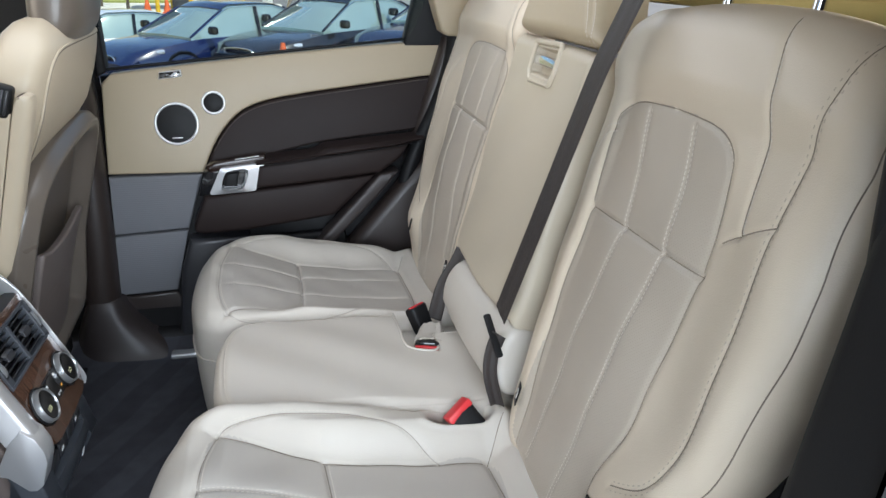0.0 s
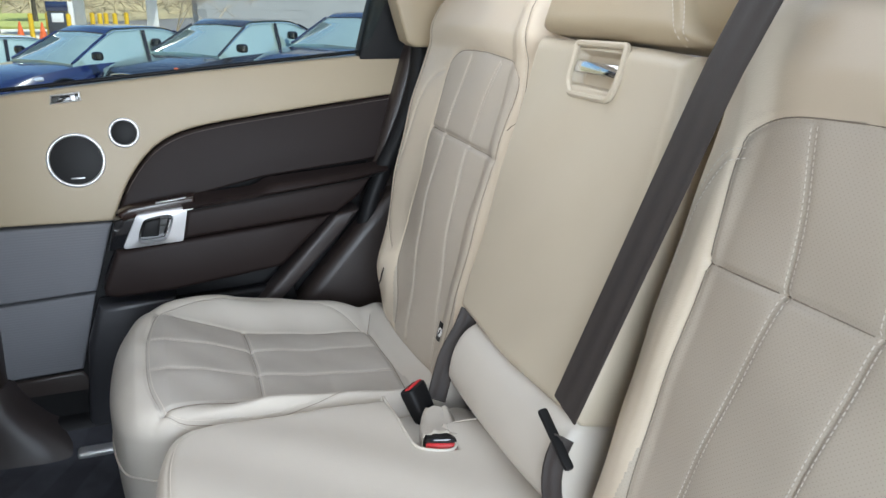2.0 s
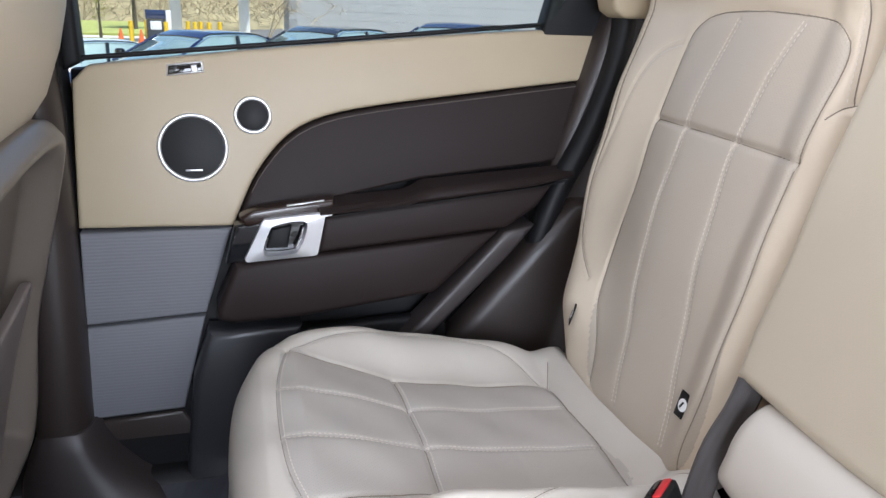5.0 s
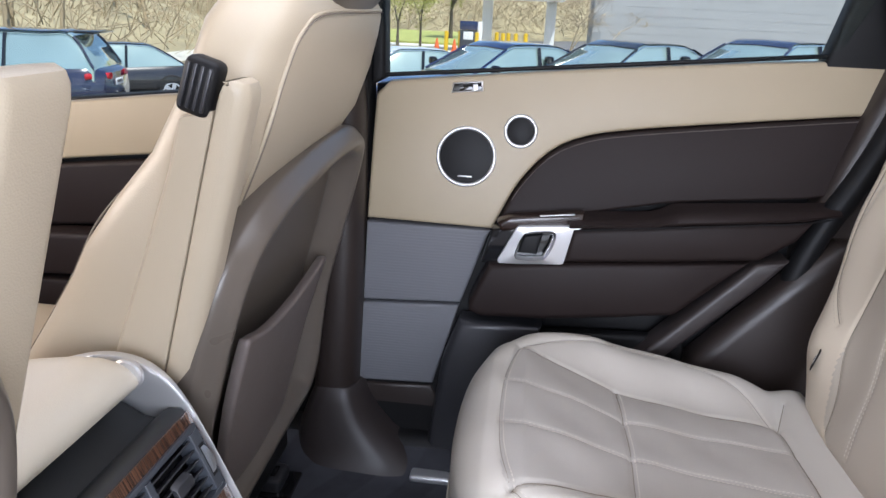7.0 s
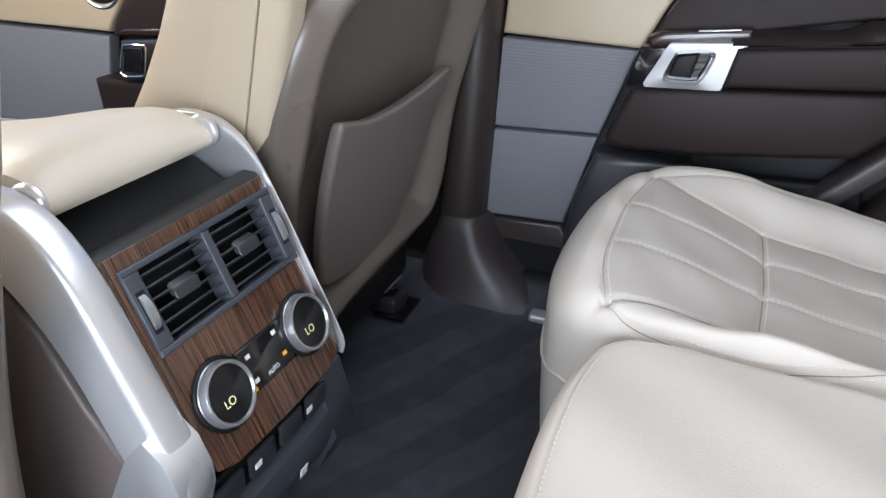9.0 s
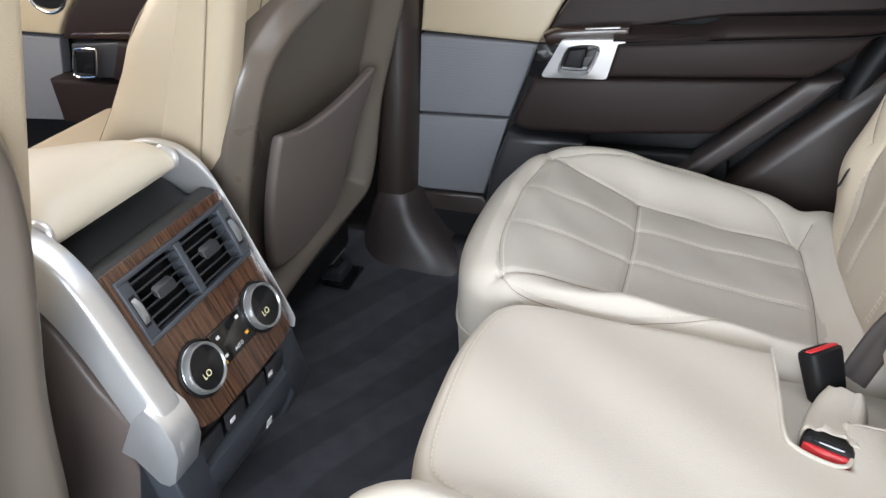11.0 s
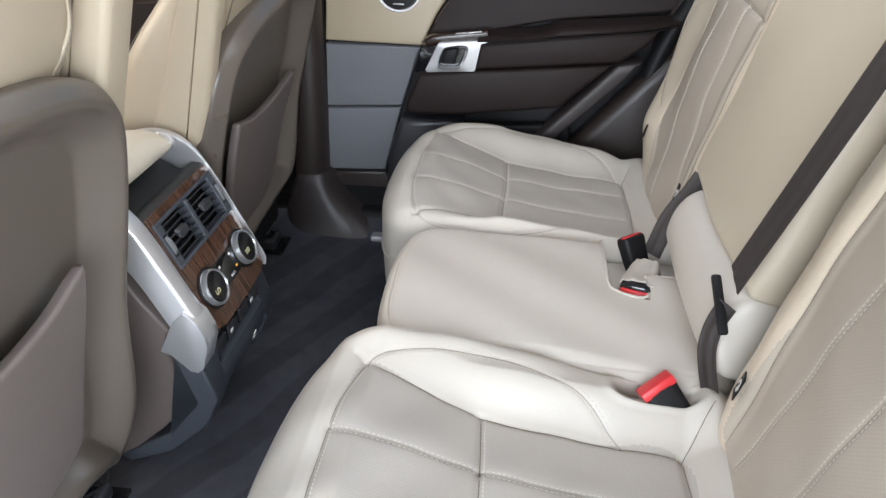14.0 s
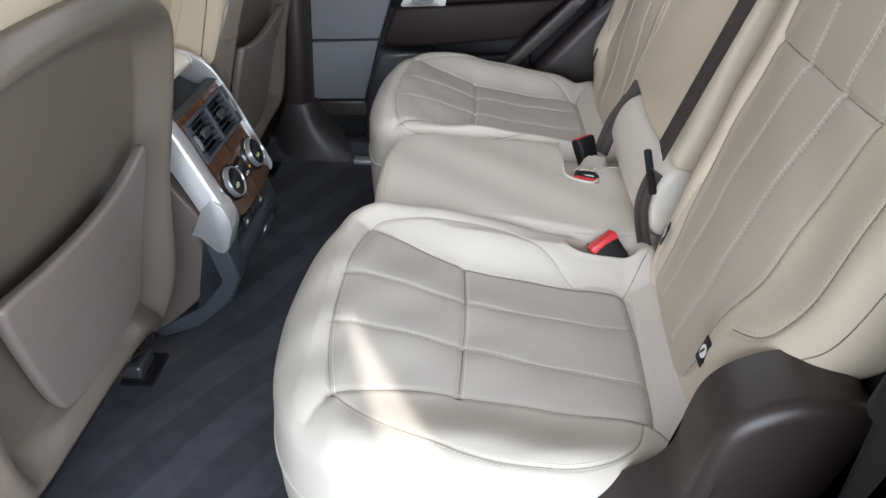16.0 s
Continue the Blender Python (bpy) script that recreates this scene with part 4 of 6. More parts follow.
def rounded(corners, r):
    """A closed outline with rounded corners."""
    c, out = [np.array(q) for q in corners], []
    for i, q in enumerate(c):
        a, b = c[i - 1] - q, c[(i + 1) % len(c)] - q
        a, b = q + a / np.linalg.norm(a) * r, q + b / np.linalg.norm(b) * r
        out += [(1 - t) ** 2 * a + 2 * t * (1 - t) * q + t * t * b for t in np.linspace(0, 1, 7)]
    return np.array(out)


def centre_back():
    t = seats[0]
    f = back_place(1)
    out = [(-0.172, 0.990), (-0.178, 1.10), (-0.180, 1.28), (-0.172, 1.405), (-0.15, 1.418), (0, 1.420), (0.16, 1.418), (0.180, 1.405), (0.190, 1.25), (0.198, 1.10), (0.200, 1.005), (0.185, 0.985), (0, 0.978), (-0.15, 0.982)]

    def h(a, b):
        hole = sm((0.054 - np.abs(a + 0.004)) / 0.006) * sm((0.024 - np.abs(b - 1.384)) / 0.006)
        return 0.040 + 0.006 * np.cos(a * 9) - 0.020 * hole + 0.0015 * np.sin(a * 29 + b * 33)
    p = Pad(out, h, f, 0.018, (), flip=True, segs=320, rings=130)
    p.build("backrest", LEATHER_CENTRE, t, ((0.0, 0.03), (0.01, 0.07)))
    # latch: a frame and a chrome pull
    loop = rounded([(0.053, 1.414), (-0.061, 1.417), (-0.062, 1.372), (-0.054, 1.352), (0.036, 1.350), (0.051, 1.366)], 0.007)
    H = 0.040 + 0.006 * np.cos(loop[:, 0] * 9)
    P = np.stack(f(loop[:, 0], loop[:, 1], H + 0.001), 1)
    latch = part("latch_frame", tube(np.vstack([P, P[:2]]), 0.0048, 8, False), LEATHER_CENTRE, t, "beige latch surround")
    b0, b1 = f(0.044, 1.386, 0.042), f(-0.058, 1.386, 0.042)
    mid = (Vector(b0) + Vector(b1)) / 2
    part("latch_pull", box((0.006, 0.104, 0.016), mid, pose(0, 0, 0, 0, 14, 0), 0.003), CHROME, latch, "chrome release pull")
    # lower roll under the armrest
    low = [(-0.175, 0.865), (-0.178, 0.92), (-0.17, 0.975), (-0.14, 0.985), (0, 0.988), (0.13, 0.985), (0.155, 0.972), (0.16, 0.92), (0.155, 0.87), (0, 0.860)]
    q = Pad(low, lambda a, b: 0.058 + 0.006 * np.cos(a * 9) - 0.02 * ((b - 0.925) / 0.06) ** 2, f, 0.03, (), flip=True, segs=160, rings=40)
    q.build("lower_roll", LEATHER, t, ((0.0, 0.03), (0.02, 0.07)))
    # head restraint block
    hr = [(-0.168, 1.428), (-0.150, 1.455), (-0.120, 1.495), (-0.095, 1.55), (-0.08, 1.62), (-0.05, 1.645), (0.05, 1.65), (0.15, 1.645), (0.172, 1.62), (0.178, 1.54), (0.176, 1.45), (0.165, 1.425), (0, 1.424)]
    line = [(-0.150, 1.428), (-0.130, 1.46), (-0.102, 1.50), (-0.075, 1.56), (-0.06, 1.62)]
    k = Pad(hr, lambda a, b: 0.048 + 0.01 * np.cos(a * 8), f, 0.025, [(line, 0.003, 0.003)], flip=True, segs=200, rings=60)
    k.build("headrest", TAN, t, ((0.0, 0.03), (0.03, 0.07)), "tan leather centre headrest")
    k.stitch([k.offset(line, 0.005), k.offset(line, -0.005)], THREAD, t)
    return t


centre_back()


# ---- belts and buckles ----
def centre_belt():
    t = thing("seat_belt", "dark grey centre seat belt hanging down the backrest", "seat belt")
    f = back_place(1)
    pts, nr = [], []
    for z in np.linspace(1.72, 1.004, 24):
        y = -0.190 - 0.185 * (z - 1.07)
        x, _, zz = f(0.0, z, 0.064)
        pts.append((float(x), y, float(zz)))
        nr.append((-0.95, 0.0, 0.3))
    part("webbing", ribbon(pts, nr, 0.056), WEB, t)
    p2 = [(0.014, -0.190, 0.990), (0.004, -0.188, 0.955), (0.002, -0.192, 0.915), (0.018, -0.196, 0.85)]
    part("webbing", ribbon(curve(p2, 10), [(-0.60, -0.78, 0.2)], 0.025), WEB, t)
    tg = part("tongue", box((0.013, 0.080, 0.009), (0, 0, 0), pose(0, 0, 0, 0, 0, 0), 0.004), BLACK, t, "black belt tongue")
    tg.matrix_basis = pose(0.006, -0.184, 0.986, 34, 0, 4)
    part("webbing", ribbon(curve([(0.052, 0.180, 0.995), (0.036, 0.174, 0.965), (0.008, 0.168, 0.92), (-0.012, 0.163, 0.85)], 12), [(-0.50, -0.85, 0.2)], 0.032), WEB, t)
    return t


centre_belt()


def buckle(x, y, z, rx, ry, rz, label, deep=0.010):
    t = thing("belt_buckle", label, "buckle", "rear belt buckles")
    t.matrix_basis = pose(x, y, z, rx, ry, rz)
    body = loft([[(u, v, w) for u, v in oval(0, 0, a, b, 28, 4)] for a, b, w in ((0.012, 0.019, -0.04), (0.014, 0.022, -0.015), (0.015, 0.024, 0.022), (0.0145, 0.0235, 0.028), (0.012, 0.021, 0.030))])
    part("housing", body, BLACK, t)
    part("button", box((0.010, 0.041, 0.006), (0.003, 0, 0.0290), r=0.002) if deep < 0.008 else box((0.020 if deep < 0.012 else 0.0305, 0.045 if deep < 0.012 else 0.049, deep), (-0.0035 if deep < 0.012 else -0.0005, 0, 0.0340 - deep / 2), r=0.003), RED, t, "red release button")
    part("slot", box((0.004, 0.030, 0.002), (0.0105 if deep > 0.008 else -0.006, 0, 0.0305), r=0.0005), GLOSS, t)
    return t


buckle(-0.042, 0.162, 0.852, 0, -28, -49, "black belt buckle with red button beside the passenger-side cushion", 0.006)
buckle(-0.050, 0.046, 0.850, 0, -70, 72, "black belt buckle with red button in the centre cushion pocket")
buckle(-0.037, -0.2080, 0.843, 35.6, -24.1, -82.3, "black belt buckle with red button in the driver-side cushion well", 0.013)


def buckle_cover():
    t = thing("buckle_sleeve", "folded beige leather flap over the centre buckle", "leather flap")
    rings = []
    for k, (w, a, b, bend) in enumerate(((-0.085, 0.008, 0.020, 0.030), (-0.07, 0.013, 0.026, 0.020), (-0.05, 0.017, 0.029, 0.008), (-0.03, 0.019, 0.030, 0.002), (-0.005, 0.019, 0.0285, 0.0), (0.010, 0.0185, 0.028, 0.0), (0.012, 0.0165, 0.0255, 0.0), (0.0, 0.0150, 0.0245, 0.0))):
        rings.append([(u + bend + 0.002 * math.sin(9 * v * 40 + k), v, w) for u, v in oval(0, 0, a, b, 32, 3.2)])
    part("flap", loft(rings, False), LEATHER, t)
    t.matrix_basis = pose(-0.050, 0.046, 0.850, 0, -70, 72)


buckle_cover()


def anchor_tag(s, a, z, turn=0):
    t = thing("anchor_tag", "small black child-seat anchor tag with white mark", "tag", "anchor tags")
    p = pads[s]
    A, B = np.array([a]), np.array([z])
    q = [float(v[0]) for v in p.place(A, B, p.at(A, B) + 0.002)]
    t.matrix_basis = pose(*q, 0, 14, turn)
    part("tag", box((0.002, 0.022, 0.034), r=0.0008), BLACK, t)
    part("mark", disc((-0.0012, 0, 0), (0, 1, 0), (0, 0, -1), 0.0085, 0, 24, 2, 0.0003), WHITE, t)
    part("mark_bar", box((0.0006, 0.003, 0.010), (-0.0018, 0.001, 0), pose(0, 0, 0, 25, 0, 0), 0.0002), BLACK, t)


for s, a, z, turn in ((1, 0.275, 0.910, 0), (1, 0.552, 0.915, -25), (-1, 0.250, 0.908, -18), (-1, 0.552, 0.925, 0)):
    anchor_tag(s, a, z, turn)


def side_bolster(s):
    t = thing("side_trim", "dark brown moulded plastic trim beside the rear seat", "trim panel")
    pts = curve([(-0.20, 0.765), (-0.125, 0.798), (-0.072, 0.828), (-0.034, 0.868), (-0.024, 0.930), (-0.014, 0.972), (0.010, 1.000), (0.050, 1.018), (0.100, 1.021), (0.130, 1.003), (0.142, 0.955), (0.10, 0.86), (0.04, 0.76), (-0.04, 0.69), (-0.20, 0.68)], 90, True)
    place = (lambda a, b, h: (a, -0.725 - h, b)) if s < 0 else (lambda a, b, h: (a, 0.735 + h, b))
    part("panel", slab(pts, place, 0.085, 0.018, 5), TRIM, t)


side_bolster(-1)


# ---- front seats ----
def front_seat(mirror, label):
    t = thing("front_seat", label, "car seat", "front seats")
    Y = (lambda y: y) if not mirror else (lambda y: -0.045 - y)
    yc = 0.432

    def xr(z):
        return -0.812 + 0.27 * (z - 1.0) + 0.036 * float(sm((z - 1.16) / 0.12)) - 0.7 * max(0.0, z - 1.32) ** 2 - 12.0 * max(0.0, z - 1.385) ** 2
    def wide(z):
        """How much further the back reaches on the door side."""
        return float(np.interp(z, [1.15, 1.25, 1.31, 1.36, 1.385, 1.40, 1.42, 1.442], [1.0, 1.06, 1.125, 1.18, 1.23, 1.27, 1.25, 1.0]))
    rings = []
    sections = ((0.60, 0.22, 0.08), (0.66, 0.255, 0.11), (0.80, 0.272, 0.140), (0.95, 0.268, 0.118), (1.05, 0.268, 0.096), (1.11, 0.278, 0.082), (1.15, 0.284, 0.075), (1.20, 0.279, 0.068), (1.25, 0.270, 0.065), (1.31, 0.255, 0.062), (1.36, 0.242, 0.060), (1.385, 0.228, 0.060), (1.40, 0.212, 0.056), (1.42, 0.185, 0.046), (1.435, 0.15, 0.032), (1.442, 0.11, 0.02))
    for z, w, d in sections:
        x1 = xr(z)
        rings.append([(x1 - d + x, Y(yc + y * (wide(z) if y > 0 else 1.0)), z) for x, y in oval(0, 0, d, w, 56, 3.6)])
    part("backrest", loft(rings), LEATHER_FRONT, t, "beige leather backrest")
    # hard shell: an edge that meets the leather, a rounded crest and a shallow recess; upright below, then curving forward
    YS = (lambda y: y) if not mirror else (lambda y: -0.010 - y)
    sx, tall = (0.028, 0.045) if mirror else (0.0, 0.0)
    zk, xk = (0.52, 0.58, 0.64, 0.70, 0.76, 0.85, 0.92, 0.96, 1.40), (-0.935, -0.895, -0.863, -0.838, -0.826, -0.820, -0.812, -0.8008, -0.682)

    def xs(z):
        return (np.interp(z - 0.025, zk, xk) + np.interp(z, zk, xk) + np.interp(z + 0.025, zk, xk)) / 3

    def f(a, b, h):
        return xs(b) + sx + h, YS(a), b + tall * sm((b - 0.90) / 0.25)
    out = [(0.205, 0.600), (0.182, 0.70), (0.173, 0.85), (0.167, 1.00), (0.168, 1.065), (0.181, 1.122), (0.213, 1.160), (0.270, 1.188), (0.34, 1.205), (0.44, 1.217), (0.54, 1.222), (0.63, 1.220), (0.695, 1.202), (0.728, 1.155), (0.740, 1.06), (0.735, 0.88), (0.712, 0.76), (0.668, 0.705), (0.54, 0.695), (0.43, 0.688), (0.33, 0.670), (0.265, 0.635), (0.228, 0.602)]
    loop = curve(out, 120, True)
    loop = np.vstack([loop, loop[:1]])

    def h(a, b):
        d = line_distance(a, b, loop)
        return 0.010 + 0.018 * sm(d / 0.024) - 0.044 * sm((d - 0.028) / 0.040)
    p = Pad(out, h, f, 0.010, (), flip=mirror, segs=220, rings=100)
    p.build("shell", SHELL, t, ((0.0, 0.02), (0.0, 0.05)), "dark brown moulded seat-back shell")
    pk = [(0.283, 0.990), (0.286, 0.90), (0.300, 0.785), (0.325, 0.750), (0.43, 0.738), (0.53, 0.748), (0.566, 0.778), (0.620, 0.90), (0.655, 0.978), (0.645, 0.990), (0.56, 0.983), (0.45, 0.979), (0.36, 0.984), (0.296, 0.998)]
    q = Pad(pk, lambda a, b: 0.006 + 0.016 * sm((b - 0.74) / 0.22) + 0.006 * np.cos((a - 0.45) * 7), f, 0.006, (), flip=mirror, segs=200, rings=30)
    q.build("map_pocket", POCKET, t, ((0.0, 0.006), (0.012, 0.010)), "stiff dark brown leather pocket")
    part("under_flap", slab(curve([(0.240, 0.618), (0.33, 0.655), (0.44, 0.670), (0.56, 0.676), (0.660, 0.692), (0.668, 0.728), (0.56, 0.724), (0.44, 0.716), (0.33, 0.698), (0.262, 0.655)], 60, True), lambda a, b, hh: f(a, b, hh + 0.014), 0.03, 0.004), SLATE, t, "grey cloth flap under the shell")
    # sewn lines round the side bolsters
    sz, sw, sd = (np.array(q) for q in zip(*sections))

    def on_side(z, u, sign):
        w, d = float(np.interp(z, sz, sw)), float(np.interp(z, sz, sd))
        return (xr(z) - d + u * d, Y(yc + sign * (w * (1 - abs(u) ** 3.6) ** (1 / 3.6) + 0.0003)), z)
    for sign in (-1, 1):
        part("seam", tube([on_side(z, -0.80 + 0.25 * (z - 0.95), sign) for z in np.linspace(0.90, 1.205, 24)], 0.0012, 6), SEAM, t)
        part("seam", tube([on_side(1.208, u, sign) for u in np.linspace(-0.99, -0.86, 8)], 0.0012, 6), SEAM, t)
        for z in (1.252, 1.222):
            part("seam", tube([on_side(z, u, sign) for u in np.linspace(0.05, 0.50, 10)], 0.0010, 6), SEAM, t)
    # piping round the upper back: up one side, over the top, down the other
    def on_back(z, k):
        w, d = float(np.interp(z, sz, sw)), float(np.interp(z, sz, sd))
        return (xr(z) - d + d * (1 - abs(k) ** 3.6) ** (1 / 3.6) + 0.0003, Y(yc + k * w * (wide(z) if k > 0 else 1.0)), z)
    rim = [on_back(z, k) for z, k in ((1.180, -0.62), (1.223, -0.72), (1.275, -0.82), (1.320, -0.825), (1.350, -0.815), (1.365, -0.80), (1.376, -0.77), (1.387, -0.72), (1.393, -0.62), (1.395, -0.50), (1.396, -0.25))]
    far_rim = [on_back(1.396, k) for k in (0.0, 0.3, 0.6, 0.85, 0.96)]
    part("piping", tube(curve(rim + far_rim, 90), 0.0022, 8), LEATHER_FRONT, t)
    part("seam", tube([(x + 0.0016, y, z - 0.003) for x, y, z in curve(rim + far_rim, 90)], 0.0011, 6), SEAM, t)
    # seat base, cushion and mechanism
    part("seat_cushion", box((0.50, 0.50, 0.16), (-1.15, Y(yc), 0.78), r=0.06, seg=4), LEATHER_FRONT, t, "beige leather cushion")
    part("seat_base", box((0.46, 0.44, 0.11), (-1.07, Y(yc), 0.66), r=0.02), BLACK, t)
    for dy in (-0.19, 0.19):
        yr = YS(yc + dy)
        r = part("seat_rail", box((0.62, 0.035, 0.035), (-1.165, yr, 0.555), r=0.004), GLOSS, t, "black steel seat rail")
        part("rail_cap", box((0.050, 0.062, 0.030), (-0.868, yr, 0.556), r=0.008, seg=3), SATIN_BLACK, r)
        part("rail_foot", box((0.060, 0.085, 0.008), (-0.852, yr, 0.541), r=0.003), GLOSS, r)
        part("rail_bracket", box((0.030, 0.010, 0.062), (-0.882, yr - 0.022, 0.590), pose(0, 0, 0, 0, 18, 0), 0.004), GLOSS, r)
        part("rail_bracket", box((0.030, 0.010, 0.050), (-0.884, yr + 0.022, 0.586), pose(0, 0, 0, 0, -12, 0), 0.004), GLOSS, r)
        part("rail_bolt", tube([(-0.866, yr - 0.030, 0.592), (-0.866, yr + 0.030, 0.592)], 0.008, 12), SILVER, r, "bare steel bolt")
        part("spring", tube([(-0.880 + 0.010 * math.cos(w), yr - 0.02 + 0.0016 * w, 0.615 + 0.010 * math.sin(w)) for w in np.linspace(0, 25, 110)], 0.0018, 6), GLOSS, r, "black coil spring")
    part("wire", tube(curve([(xs(0.64) + sx + 0.01, YS(0.235), 0.665), (xs(0.62) + sx + 0.022, YS(0.245), 0.612), (-0.862, YS(0.262), 0.582), (-0.872, YS(0.285), 0.570), (-0.885, YS(0.262), 0.566)], 30), 0.0024, 8), BLACK, t, "thin black wire")
    # headrest on two posts
    for dy in (-0.075, 0.085):
        part("headrest_post", tube([(-0.722, Y(yc + dy), 1.37), (-0.700, Y(yc + dy), 1.48)], 0.0065, 12), CHROME, t, "chrome headrest post")
    rings = []
    for z in np.linspace(0, 1, 14):
        w, d = 0.145 * (1 - (abs(2 * z - 1)) ** 8 * 0.20), 0.055 * (1 - (abs(2 * z - 1)) ** 4 * 0.55)
        rings.append([(-0.706 + 0.02 * z + x, Y(yc + 0.04 + y), 1.390 + 0.20 * z) for x, y in oval(0, 0, d, w, 36, 2.8)])
    part("headrest", loft(rings), SHELL, t, "dark brown headrest back")
    # armrest folded up along the inner side: a flat pad with a rounded rear edge
    yi, yo, dx = (0.116, 0.180, 0.010) if mirror else (0.128, 0.176, 0.0)

    def bar(x0, x1, ra, rb):
        """Section of a bar between two x, its front corners of radius ra and its rear ones of rb."""
        pts = []
        for cx, cy, r, a0 in ((x1, yi, rb, -90), (x1, yo, rb, 0), (x0, yo, ra, 90), (x0, yi, ra, 180)):
            sx, sy = (-1 if cx == x1 else 1), (1 if cy == yi else -1)
            for k in np.linspace(0, 90, 7):
                q = radians(a0 + k)
                pts.append((cx + sx * r + r * math.cos(q), cy + sy * r + r * math.sin(q)))
        return pts
    front = lambda z: dx - 0.892 + 0.42 * (z - 1.0) - 0.10 * max(0.0, z - 1.25)
    seam = lambda z: dx - 0.821 + 0.29 * (z - 1.0)
    lo = 0.90 if mirror else 0.995
    inset = lambda z: 0.0 if mirror else 0.036 * max(0.0, 1.33 - z) / 0.33
    rings = [[(x, Y(y + inset(z)), z + 0.25 * (x - seam(z))) for x, y in bar(front(z) + e, seam(z) - 0.0008, 0.007, 0.002)] for z, e in [(lo, 0.02), (lo + 0.01, 0.006)] + [(z, 0) for z in np.linspace(lo + 0.03, 1.305, 12)]]
    a = part("armrest", loft(rings), LEATHER_FRONT, t, "beige leather armrest folded upright")
    rings = []
    for z, e in [(lo - 0.012, 0.022), (lo, 0.008)] + [(z, 0) for z in np.linspace(lo + 0.02, 1.310, 12)] + [(1.321, 0.002), (1.328, 0.006), (1.332, 0.013)]:
        rings.append([(x, Y(y + inset(z)), z + 0.10 * (x - seam(z))) for x, y in [(px + (0.02 - e if e > 0.015 else 0) * 0, py) for px, py in bar(seam(z) + 0.0008 + e * 0.4, seam(z) + (0.043 if mirror else 0.031) - e - (0.018 * float(sm((1.06 - z) / 0.12)) if mirror else 0.0), 0.003, 0.012 if mirror else 0.015)]])
    part("rear_pad", loft(rings), LEATHER_FRONT, a)
    if not mirror:
        cap = part("adjuster_wheel", box((0.034, 0.030, 0.054), (0, 0, 0), None, 0.008, 3), BLACK, a, "ribbed black adjuster")
        cap.matrix_basis = pose(-0.747, yi + 0.013, 1.326, 0, 17, 0)
        for k in (-0.0105, -0.0035, 0.0035, 0.0105):
            part("rib", box((0.004, 0.006, 0.042), (k, -0.0145, 0), None, 0.0018), SATIN_BLACK, cap)
    if mirror:
        t.matrix_basis = pose(0, 0, 0.035)
    return t


front_seat(False, "beige leather front passenger seat with dark brown hard back and pocket")
front_seat(True, "beige leather driver seat with dark brown hard back and pocket")


